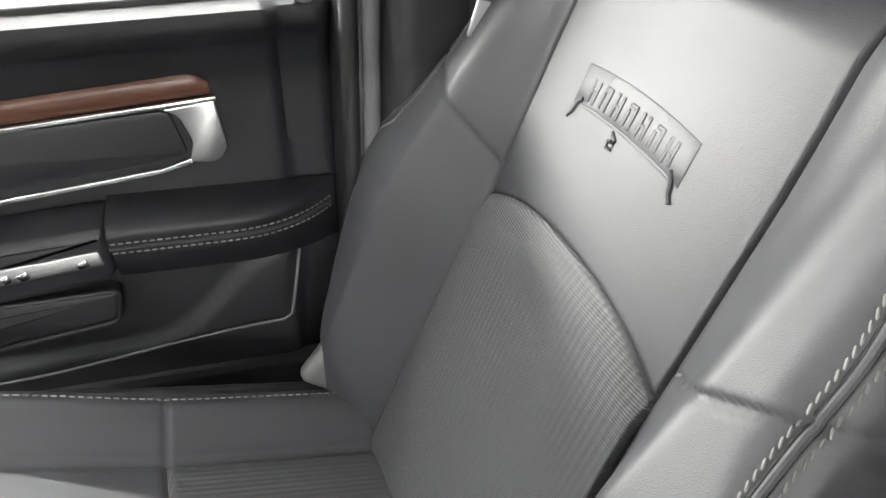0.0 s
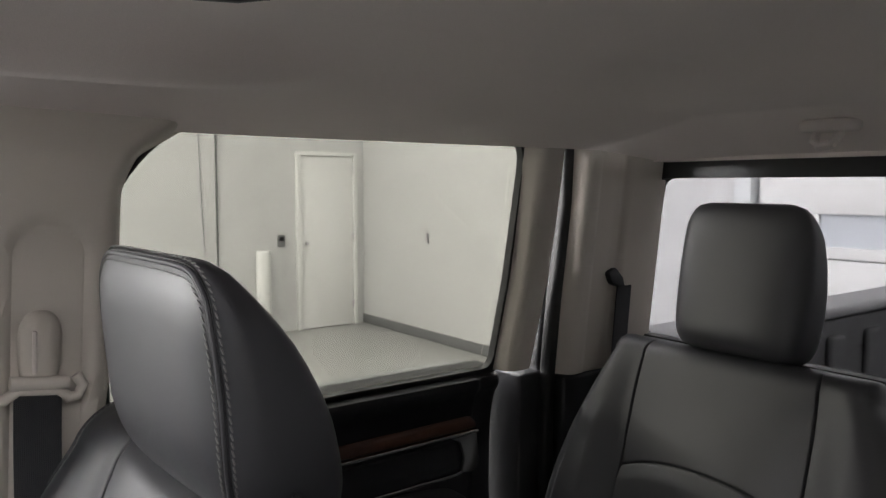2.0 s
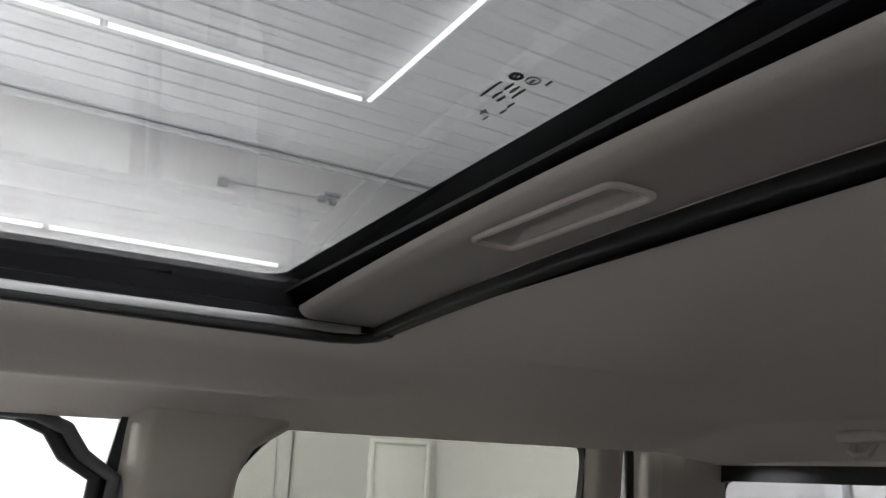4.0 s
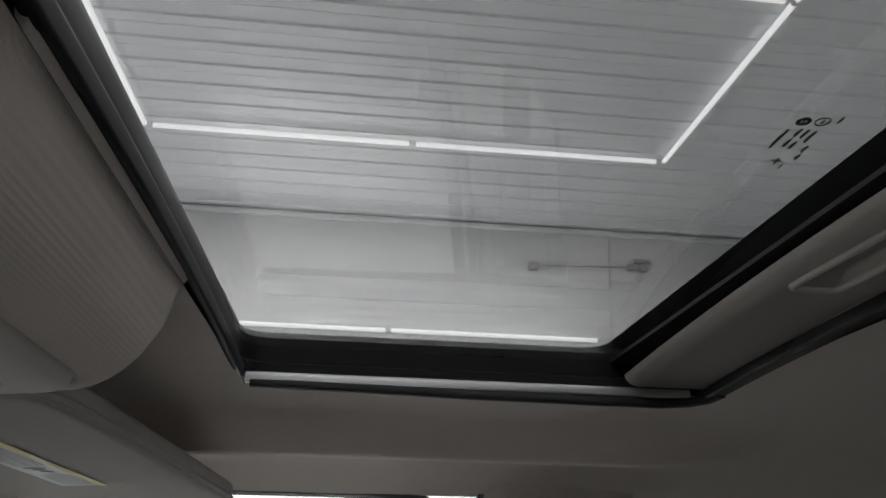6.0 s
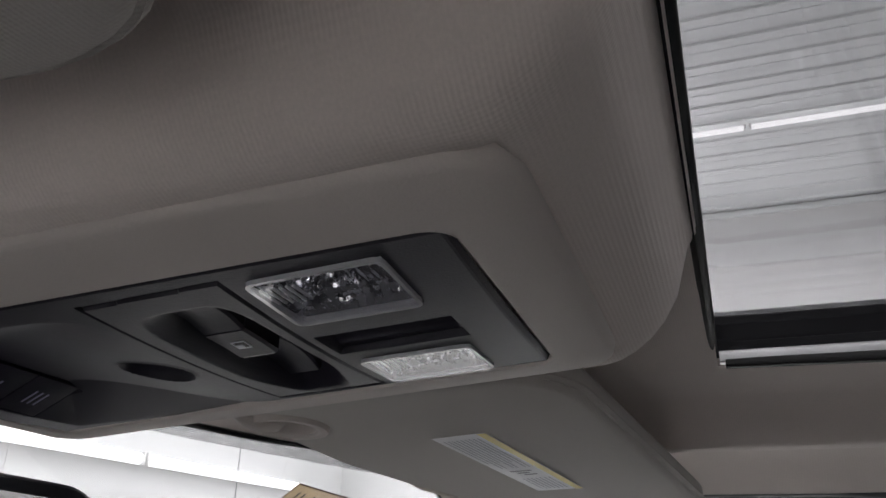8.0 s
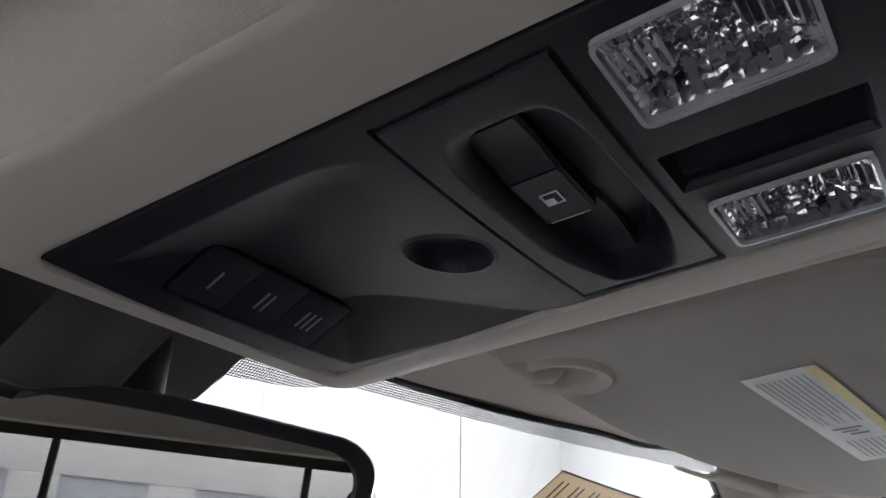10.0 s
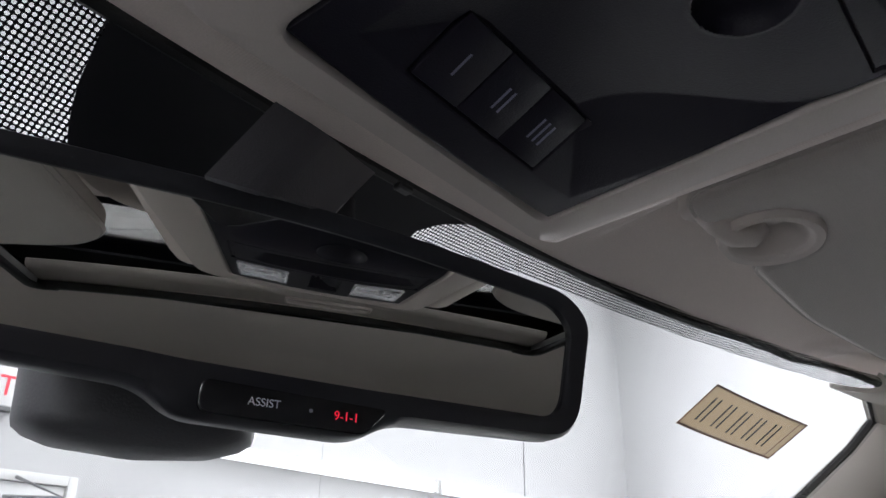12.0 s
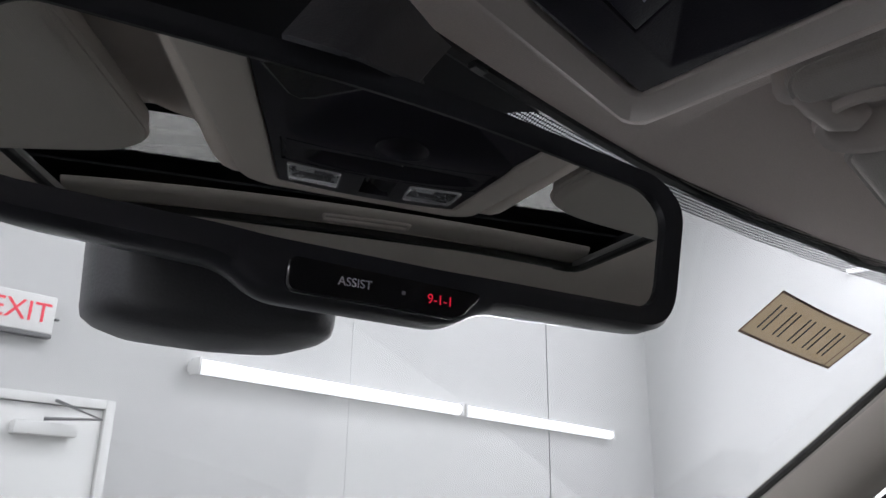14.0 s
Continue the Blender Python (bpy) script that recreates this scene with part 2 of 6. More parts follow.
def fillet(pts, r, n=6):
    """A polygon in 2D with its corners rounded; r is one radius or one for each corner."""
    out, k = [], len(pts)
    for i, p in enumerate(pts):
        p, a, b = Vector(p), Vector(pts[i - 1]), Vector(pts[(i + 1) % k])
        ri = r[i] if isinstance(r, (list, tuple)) else r
        u, v = (a - p), (b - p)
        d = min(ri, u.length * 0.49, v.length * 0.49)
        if d < 1e-5:
            out.append(p)
            continue
        s, e = p + u.normalized() * d, p + v.normalized() * d
        for j in range(n + 1):
            t = j / n
            out.append(s * (1 - t) ** 2 + p * 2 * t * (1 - t) + e * t * t)
    return out


def prism(poly, z0, z1, bevel=0.0, seg=2, f=None, bm=None):
    """A 2D outline raised from z0 to z1, its rims rounded; f maps (x, y, z) to the place."""
    bm = bm or bmesh.new()
    f = f or (lambda x, y, z: (x, y, z))
    n = len(poly)
    area = sum(poly[i - 1][0] * poly[i][1] - poly[i][0] * poly[i - 1][1] for i in range(n))
    sgn = 1 if area > 0 else -1
    rings = []

    def inset(d):
        res = []
        for i in range(n):
            p, a, b = Vector(poly[i]), Vector(poly[i - 1]), Vector(poly[(i + 1) % n])
            t = (b - a)
            if t.length < 1e-9:
                res.append(p)
                continue
            t.normalize()
            res.append(p + Vector((-t.y, t.x)) * d * sgn)
        return res

    levels = []
    if bevel > 0:
        for j in range(seg + 1):
            a = math.pi / 2 * j / seg
            levels.append((bevel * (1 - math.sin(a)), z0 + bevel * (1 - math.cos(a))))
        for j in range(seg + 1):
            a = math.pi / 2 * j / seg
            levels.append((bevel * (1 - math.cos(a)), z1 - bevel * (1 - math.sin(a))))
    else:
        levels = [(0, z0), (0, z1)]
    for d, z in levels:
        rings.append([bm.verts.new(f(q[0], q[1], z)) for q in inset(d)])
    for a, b in zip(rings, rings[1:]):
        for i in range(n):
            bm.faces.new((a[i - 1], a[i], b[i], b[i - 1]))
    bm.faces.new(rings[0][::-1])
    bm.faces.new(rings[-1])
    return bm


def ring(outer, inner, z0, z1, f=None, bm=None, lip=0.0):
    """A flat frame between two outlines with the same number of points."""
    bm = bm or bmesh.new()
    f = f or (lambda x, y, z: (x, y, z))
    n = len(outer)
    L = [[bm.verts.new(f(p[0], p[1], z)) for p in poly] for poly, z in ((outer, z0), (outer, z1), (inner, z1 - lip), (inner, z0))]
    for a, b in zip(L, L[1:] + L[:1]):
        for i in range(n):
            bm.faces.new((a[i - 1], a[i], b[i], b[i - 1]))
    return bm


def sweep(path, profile, bm=None, closed=False, up=(0, 0, 1), cap=True, scale=None):
    """A profile of (side, up) points drawn along a path."""
    bm = bm or bmesh.new()
    path = [Vector(p) for p in path]
    n, rings = len(path), []
    for i, p in enumerate(path):
        a = path[i - 1] if (i or closed) else p
        b = path[(i + 1) % n] if (i < n - 1 or closed) else p
        t = (b - a).normalized()
        s = t.cross(Vector(up))
        s = s.normalized() if s.length > 1e-6 else Vector((1, 0, 0))
        w = s.cross(t)
        k = scale(i / (n - 1)) if scale else 1
        rings.append([bm.verts.new(p + s * (q[0] * k) + w * (q[1] * k)) for q in profile])
    m = len(profile)
    for i in range(n if closed else n - 1):
        a, b = rings[i], rings[(i + 1) % n]
        for j in range(m):
            bm.faces.new((a[j - 1], a[j], b[j], b[j - 1]))
    if cap and not closed:
        bm.faces.new(rings[0][::-1])
        bm.faces.new(rings[-1])
    return bm


def circle(r, n=10, sx=1, sy=1):
    return [(r * sx * math.cos(2 * math.pi * i / n), r * sy * math.sin(2 * math.pi * i / n)) for i in range(n)]


def rrect(w, h, r, n=4):
    return fillet([(-w / 2, -h / 2), (w / 2, -h / 2), (w / 2, h / 2), (-w / 2, h / 2)], r, n)


def tube(path, r, n=10, bm=None, closed=False, up=(0, 0, 1)):
    return sweep(path, circle(r, n), bm, closed, up)


def sheet(fn, nu, nv, bm=None, thick=0.0, keep=None, uv=None):
    """A surface fn(u, v) over the unit square; thick gives it a back; keep(u, v) leaves cells out."""
    bm = bm or bmesh.new()
    P = [[Vector(fn(i / nu, j / nv)) for j in range(nv + 1)] for i in range(nu + 1)]
    V = {}

    def vert(i, j, back=False):
        if (i, j, back) not in V:
            p = P[i][j]
            if back:
                du = P[min(i + 1, nu)][j] - P[max(i - 1, 0)][j]
                dv = P[i][min(j + 1, nv)] - P[i][max(j - 1, 0)]
                p = p - du.cross(dv).normalized() * thick
            V[i, j, back] = bm.verts.new(p)
        return V[i, j, back]

    cells = {(i, j) for i in range(nu) for j in range(nv) if keep is None or keep((i + 0.5) / nu, (j + 0.5) / nv)}
    for i, j in cells:
        bm.faces.new((vert(i, j), vert(i + 1, j), vert(i + 1, j + 1), vert(i, j + 1)))
        if thick:
            bm.faces.new((vert(i, j, 1), vert(i, j + 1, 1), vert(i + 1, j + 1, 1), vert(i + 1, j, 1)))
            for (di, dj), (a, b) in {(-1, 0): ((0, 0), (0, 1)), (1, 0): ((1, 1), (1, 0)), (0, -1): ((1, 0), (0, 0)), (0, 1): ((0, 1), (1, 1))}.items():
                if (i + di, j + dj) not in cells:
                    bm.faces.new((vert(i + a[0], j + a[1]), vert(i + b[0], j + b[1]), vert(i + b[0], j + b[1], 1), vert(i + a[0], j + a[1], 1)))
    if uv:
        lay = bm.loops.layers.uv.new("UVMap")
        for f in bm.faces:
            for l in f.loops:
                l[lay].uv = uv(l.vert.co)
    return bm


def stitches(points, length=0.0072, gap=0.0006, r=0.0010, bm=None, normals=None):
    """Short raised threads along a line of points; with normals they lie slightly askew, like a twisted seam."""
    bm = bm or bmesh.new()
    pts = [Vector(p) for p in points]
    acc, nxt, on = 0.0, 0.0, []
    for k, (a, b) in enumerate(zip(pts, pts[1:])):
        d = (b - a).length
        while d > 1e-6 and nxt <= acc + d:
            q = a.lerp(b, (nxt - acc) / d)
            t = (b - a).normalized()
            if normals:
                t = (t + normals[k].cross(t) * 0.32).normalized()
            on.append((q, t))
            nxt += length + gap
        acc += d
    for q, t in on:
        s = t.orthogonal().normalized()
        w = t.cross(s)
        rings = []
        for k, rr in ((-0.5, 0.35), (-0.3, 1), (0.3, 1), (0.5, 0.35)):
            rings.append([bm.verts.new(q + t * (length * k) + s * (r * rr * c) + w * (r * rr * e)) for c, e in ((1, 0), (0, 1), (-1, 0), (0, -1))])
        for a, b in zip(rings, rings[1:]):
            for i in range(4):
                bm.faces.new((a[i - 1], a[i], b[i], b[i - 1]))
    return bm


def seam_lines(t, points, normals, gap=0.0078):
    """A double-stitched seam: two rows of thread beside a sunken welt."""
    for side in (-1, 1):
        line = []
        for k, p in enumerate(points):
            d = points[min(k + 1, len(points) - 1)] - points[max(k - 1, 0)]
            line.append(p + normals[k].cross(d).normalized() * (gap * side))
        part("stitching", stitches(line, normals=normals), M["thread"], t, "pale grey double stitching")
        # near-black tube stands in for the shade in the crease beside the piping
        part("seam_shadow", tube([p.lerp(q, 0.48) - n * 0.0003 for p, q, n in zip(points, line, normals)], 0.0010, 5, up=(0, 1, 0)), M["rubber"], t, "dark line standing in for the shade beside the piping")
    part("piping", tube([p + n * 0.0003 for p, n in zip(points, normals)], 0.0030, 8, up=(0, 1, 0)), M["leather"], t)


def lettering(name, text, size, mat, parent, m, depth=0.0003):
    cu = bpy.data.curves.new(name, "FONT")
    cu.body, cu.size, cu.extrude, cu.align_x, cu.align_y = text, size, depth, "CENTER", "CENTER"
    tmp = bpy.data.objects.new(name, cu)
    scene.collection.objects.link(tmp)
    me = bpy.data.meshes.new_from_object(tmp.evaluated_get(bpy.context.evaluated_depsgraph_get()))
    bpy.data.objects.remove(tmp)
    me.materials.clear()
    me.materials.append(mat)
    ob = new(name, me)
    ob.parent = parent
    ob.matrix_local = m
    return ob


def smooth(a, b, x):
    t = min(1.0, max(0.0, (x - a) / (b - a)))
    return t * t * (3 - 2 * t)


def lerp(a, b, t):
    return a + (b - a) * t


def curve_at(table, x):
    """A smooth curve through a short table of (x, value)."""
    if x <= table[0][0]:
        return table[0][1]
    n = len(table)
    for i in range(n - 1):
        if x <= table[i + 1][0]:
            break
    else:
        return table[-1][1]
    (x0, y0), (x1, y1) = table[i], table[i + 1]
    h, d = x1 - x0, (y1 - y0) / (x1 - x0)

    def slope(j):
        a, b, c = table[j - 1], table[j], table[j + 1]
        p, q = (b[1] - a[1]) / (b[0] - a[0]), (c[1] - b[1]) / (c[0] - b[0])
        return 0.0 if p * q <= 0 else 2 * p * q / (p + q)
    m0, m1 = slope(i) if i > 0 else d, slope(i + 1) if i < n - 2 else d
    t = (x - x0) / h
    return (2 * t ** 3 - 3 * t * t + 1) * y0 + (t ** 3 - 2 * t * t + t) * h * m0 + (3 * t * t - 2 * t ** 3) * y1 + (t ** 3 - t * t) * h * m1


# How the cab's pieces, drawn in drawing units, are laid into the truck: centre, scale, shift, turn.
LAYS = dict(
    front_seat=((0.467, -0.330, 1.215), (0.785, 0.769, 0.769), (0.038, 0.004, 0.156), (2.3, 0.6, 3.1)),
    rear_seat=((0.469, -1.294, 1.067), (0.757, 0.757, 0.765), (0.075, 0.251, 0.176), (1.2, 0, 0)),
    front_door=((0.781, -0.006, 0.977), (0.80, 0.819, 0.798), (-0.017, -0.046, 0.198), (0, 0, 0)),
    rear_door=((0.797, -0.922, 1.191), (0.889, 0.768, 0.801), (0.029, 0.137, 0.134), (0, 0, 0)),
    centre_pillar=((0.688, -0.320, 1.330), (0.769, 0.769, 0.769), (-0.002, 0.006, 0.126), (2.3, 1.0, 3.3)),
    rear_pillar=((0.654, -1.428, 1.414), (0.794, 0.749, 0.817), (0.081, 0.232, 0.081), (0, 0, 0)),
)


def laid(name, s=1):
    """The lay of one piece; s: -1 for the driver's side, its mirror image."""
    c, d, off, turn = LAYS[name]
    m = pose(*(Vector(c) + Vector(off)), *turn) @ Matrix.Diagonal((*d, 1)) @ Matrix.Translation(-Vector(c))
    flip = Matrix.Diagonal((s, 1, 1, 1))
    return flip @ m @ flip


# ---- the garage ----
XW, YF, YR, XL, HC = 7.9, 4.2, -4.93, -7.9, 5.25

floor = tagged(part("floor", box(XL - 0.2, XW + 0.2, YR - 0.2, YF + 0.2, -0.2, 0, 0), M["floor"]), "smooth grey epoxy garage floor", "floor", kind="structure")


def walls():
    def plain(name, bm, label):
        return tagged(part(name, bm, M["wall"]), label, "wall", kind="structure")
    plain("wall_right", box(XW, XW + 0.2, YR - 0.2, YF + 0.2, 0, HC, 0), "plain white panelled garage side wall")
    plain("wall_left", box(XL - 0.2, XL, YR - 0.2, YF + 0.2, 0, HC, 0), "plain white garage side wall")
    plain("wall_front", box(XL, XW, YF, YF + 0.2, 0, HC, 0), "plain white garage end wall with panel seams")
    plain("wall_rear", box(XL, XW, YR - 0.2, YR, 0, HC, 0), "white garage rear wall beside the overhead door")
    bm = box(3.0, XW, YR, YR + 0.015, 0, 0.11, 0.003, 2)
    tagged(part("baseboard", bm, M["skirting"]), "grey skirting strip along the rear wall", "baseboard", kind="structure")
    for x in (5.86, 3.4):
        tagged(part("trim", box(x - 0.006, x + 0.006, YF - 0.004, YF, 0, HC, 0.001, 1), M["skirting"] if x > 5 else M["wall"]),
               "thin upright seam in the white wall", "seam", kind="structure")


walls()


def ribbed_ceiling():
    """Steel liner panels with ribs that run along the building."""
    prof, x = [], XL
    while x < XW:
        for dx, dz in ((0, 0), (0.05, 0), (0.065, -0.016), (0.10, -0.016), (0.115, 0), (0.185, 0), (0.192, -0.004), (0.203, -0.004), (0.21, 0), (0.3, 0)):
            prof.append((min(x + dx, XW), HC + dz))
        x += 0.3
    bm = bmesh.new()
    a = [bm.verts.new((px, YR, pz)) for px, pz in prof]
    b = [bm.verts.new((px, YF, pz)) for px, pz in prof]
    c = [bm.verts.new((px, YR, HC + 0.1)) for px, pz in prof]
    d = [bm.verts.new((px, YF, HC + 0.1)) for px, pz in prof]
    for i in range(len(prof) - 1):
        if prof[i + 1][0] - prof[i][0] > 1e-6:
            bm.faces.new((a[i], a[i + 1], b[i + 1], b[i]))
            bm.faces.new((c[i], d[i], d[i + 1], c[i + 1]))
    ob = part("ceiling", bm, M["liner"], angle=15)
    tagged(ob, "white ribbed steel liner ceiling", "ceiling", kind="structure")
    bm = box(XW - 0.05, XW, YR, YF, HC - 0.09, HC - 0.03, 0.004, 2)
    tagged(part("trim", bm, M["liner"]), "white corner trim where wall meets ceiling", "trim", kind="structure")


ribbed_ceiling()


def led_tube(at, along, length=2.36, shine="led", r=0.024):
    """A lit tube with end caps, and the lamp that it is."""
    rz = {"x": 0, "y": 90}[along]
    m = pose(*at, 0, 0, rz)
    t = thing("led_tube", "long white lit light tube on the garage ceiling or wall", "lamp", group="light tubes", matrix=m)
    part("tube", sweep([(-length / 2 + 0.02, 0, 0), (length / 2 - 0.02, 0, 0)], circle(r, 14)), M[shine], t)
    if shine == "wall_led":
        part("back_plate", rbox((length, 0.03, 0.062), 0.004, 2, Matrix.Translation((0, 0.055, 0))), M["door_paint"], t)
    for s in (-1, 1):
        part("end_cap", rbox((0.02, 2.3 * r, 2.3 * r), 0.008, 2, Matrix.Translation((s * (length / 2 - 0.012), 0, 0))), M["door_paint"], t)
    return t


for x in (6.0, 3.64, -3.64, -6.0):
    for y in (-1.66, 0.72):
        led_tube((x, y, HC - 0.075), "y", 2.36)
for y in (-2.9, 1.95):
    for x in (4.82, 2.46, 0.0, -2.4, -4.8):
        led_tube((x, y, HC - 0.075), "x", 2.36)
for y in (-1.58, 0.80):
    led_tube((XW - 0.06, y, 3.87), "y", 2.36)
    led_tube((XL + 0.06, y, 3.87), "y", 2.36)
for x in (3.32, 5.70):
    led_tube((x, YF - 0.075, 2.328), "x", 2.36, "wall_led", 0.043)


def lamp(name, at, aim, sx, sy, watts):
    li = bpy.data.lights.new(name, "AREA")
    li.shape, li.size, li.size_y, li.energy, li.color = "RECTANGLE", sx, sy, watts, (1.0, 0.985, 0.975)
    ob = new(name, li)
    ob.matrix_world = look(at, aim)
    return ob


# the light of the tube runs, plus an added wash lamp off each side wall
for x in (6.0, 3.64, -3.64, -6.0):
    for y, k in ((0.72, 0.95), (-1.66, 0.55)):
        lamp("led_run_light", (x, y, HC - 0.12), (x, y + 0.0001, 0), 0.03, 2.3, LED_W * k * (1.0 if x > 0 else 0.85))
for y in (-2.9, 1.95):
    lamp("led_run_light", (0, y, HC - 0.12), (0, y + 0.0001, 0), 12.0, 0.03, LED_W * (1.9 if y > 0 else 1.1))
for s in (1, -1):
    for y, k in ((0.80, 0.75), (-1.58, 0.2)):
        lamp("led_run_light", (s * (XW - 0.11), y, 3.87), (0, y, 3.0), 2.3, 0.03, LED_W * k * (1.0 if s > 0 else 0.85))
    # added wash lamp without a fitting, aimed back to brighten the wall round its tubes
    lamp("led_run_light", (s * (XW - 0.85), -0.39, 3.95), (s * XW, -0.39, 4.25), 4.7, 0.04, LED_W * 0.24)
    if s > 0:
        lamp("led_run_light", (4.6, YF - 0.13, 2.33), (4.6, 0, 2.2), 2.6, 0.03, LED_W * 2.1)


def hinged_door(name, label, wall, at, width, height, hinges=True):
    """A flush white steel door in its frame; wall: which way the door faces."""
    m = pose(*at, 0, 0, {"x": -90, "y": 0}[wall])
    d = thing(name, label, "door", kind="structure", matrix=m)
    part("door_leaf", box(0, width, -0.035, -0.012, 0.01, height, 0.003, 2), M["door_paint"], d)
    for x0, x1, z0, z1 in ((-0.05, -0.002, 0, height + 0.05), (width + 0.002, width + 0.05, 0, height + 0.05), (-0.002, width + 0.002, height + 0.004, height + 0.05)):
        part("door_frame", box(x0, x1, -0.06, 0, z0, z1, 0.004, 2), M["door_paint"], d)
    part("knob", tube([(0.07, -0.035, 1.0), (0.07, -0.07, 1.0)], 0.02, 12, up=(1, 0, 0)), M["steel"], d)
    if hinges:
        for z in (0.25, 1.05, 1.85):
            part("hinge", box(width - 0.012, width + 0.012, -0.05, -0.036, z - 0.05, z + 0.05, 0.002, 1), M["steel"], d)
    return d


hinged_door("door_1", "closed flush white steel door in the side wall", "x", (XW, -4.08, 0), 0.68, 2.0)
d2 = hinged_door("door_2", "closed white steel door with an overhead closer", "y", (0.82, YF, 0), 0.86, 2.03, False)
part("closer_body", box(0.42, 0.72, -0.10, -0.036, 1.88, 1.94, 0.006, 2), M["door_paint"], d2)
part("closer_arm", tube([(0.55, -0.09, 1.955), (0.78, -0.20, 1.965), (0.6, -0.07, 2.05)], 0.009, 8), M["steel"], d2)


def exit_sign():
    t = thing("exit_sign", "white exit sign with glowing red letters above the door", "sign", (1.185, YF - 0.03, 2.46))
    part("housing", rbox((0.33, 0.05, 0.19), 0.008, 3), M["door_paint"], t)
    part("base_strip", rbox((0.33, 0.052, 0.02), 0.004, 2, Matrix.Translation((0, 0, -0.105))), M["skirting"], t)
    lettering("letters", "EXIT", 0.140, M["exit_red"], t, pose(0, -0.027, 0, 90, 0, 0), 0.001)
    part("test_button", rbox((0.02, 0.02, 0.012), 0.003, 2, Matrix.Translation((0.19, 0.01, -0.01))), M["skirting"], t)


exit_sign()


def overhead_door():
    t = thing("overhead_door", "white sectional overhead garage door with a window row", "garage door", (0, YR, 0), kind="structure")
    for k in range(6):
        z0 = 0.02 + k * 0.605
        if k != 2:
            part("section", box(-2.78, 2.70, 0.0, 0.045, z0, z0 + 0.595, 0.006, 2), M["door_paint"], t)
    z0 = 0.02 + 2 * 0.605
    part("section", box(-2.78, 2.70, 0.0, 0.045, z0 - 0.002, z0 + 0.07, 0.004, 1), M["door_paint"], t)
    part("section", box(-2.78, 2.70, 0.0, 0.045, z0 + 0.27, z0 + 0.595, 0.006, 2), M["door_paint"], t)
    xs = [2.70, 2.30, 1.75, 1.45, 0.90, 0.60, 0.05, -0.25, -0.80, -1.10, -1.65, -1.95, -2.50, -2.78]
    for a, b in zip(xs[::2], xs[1::2]):
        part("stile", box(b, a, 0.001, 0.044, z0 + 0.07, z0 + 0.27, 0.003, 1), M["door_paint"], t)
    for a, b in zip(xs[1::2], xs[2::2]):
        part("pane", box(b, a, 0.012, 0.018, z0 + 0.07, z0 + 0.27, 0), M["frost"], t, "frosted pale grey pane")
    for x0 in (-2.90, 2.74):
        part("track", box(x0, x0 + 0.12, 0.0, 0.09, 0, 3.9, 0.006, 2), M["liner"], t)


M["frost"] = material("frosted_pane", (0.55, 0.58, 0.62), 0.3, spots=0.05, spot_size=3, grain=0.03)
overhead_door()


def wall_bits():
    t = thing("keypad", "small dark wall keypad beside the side door", "keypad", (XW - 0.012, -3.848, 1.04))
    part("plate", rbox((0.024, 0.09, 0.14), 0.005, 2), M["skirting"], t)
    part("screen", rbox((0.006, 0.06, 0.05), 0.001, 1, Matrix.Translation((-0.014, 0, 0.025))), M["gloss_black"], t)
    t = thing("bollard", "white padded bollard standing by the wall", "bollard", (XW - 0.11, -3.587, 0))
    part("post", prism(circle(0.08, 20), 0, 0.95, 0.02, 3), M["door_paint"], t)
    part("foot", prism(circle(0.11, 20), 0.0, 0.015, 0.004, 1), M["steel"], t)
    t = thing("conduit", "thin dark upright conduit on the white wall", "pipe", (XW - 0.012, -3.115, 0))
    part("tube", tube([(0, 0, 0), (0, 0, 3.9)], 0.012, 10, up=(1, 0, 0)), M["skirting"], t)
    t = thing("hanging_cable", "thin grey cable hanging down the white wall", "cable", (XW - 0.01, -3.03, 0))
    part("cord", tube([(0, 0.01 + 0.1 * math.sin(z * 0.5), z) for z in np.linspace(0.9, HC - 0.1, 24)], 0.005, 8, up=(1, 0, 0)), M["ink"], t)
    t = thing("wall_outlet", "small dark outlet on the white rear wall", "outlet", (6.55, YR + 0.006, 1.10))
    part("plate", rbox((0.04, 0.012, 0.11), 0.003, 2), M["steel"], t)
    t = thing("ceiling_pipe", "thin grey pipe with end fittings high on the wall", "pipe", (XW - 0.08, -2.65, 4.74))
    part("rod", tube([(0, -0.65, 0.03), (0, 0.62, -0.02)], 0.012, 8), M["ink"], t)
    for y, r in ((0.62, 0.06), (-0.55, 0.045), (-0.70, 0.05)):
        part("fitting", rbox((0.08, r * 1.8, r * 1.6), 0.015, 2, Matrix.Translation((0.03, y, -0.02 if y > 0 else 0.03))), M["ink"], t)
    t = thing("wall_bracket", "small grey bracket on the white wall", "bracket", (XW - 0.03, -3.35, 4.86))
    part("arm", rbox((0.05, 0.2, 0.05), 0.012, 2), M["ink"], t)


wall_bits()


# ---- the truck's shell ----
def glass_x(z):
    """Where the side glass stands at a height."""
    return 0.812 - 0.256 * (z - 1.255)


def shield_y(x, z):
    """Where the windshield stands."""
    return 0.467 + (1.727 - z) * 1.6 - 0.35 * x * x


def console_z(y):
    return 1.7363 - (y - 0.0624) * 0.0713


def liner_front(x):
    return 0.413 - 0.25 * x * x


OPEN_X, OPEN_F, OPEN_R = 0.350, -0.004, -0.405


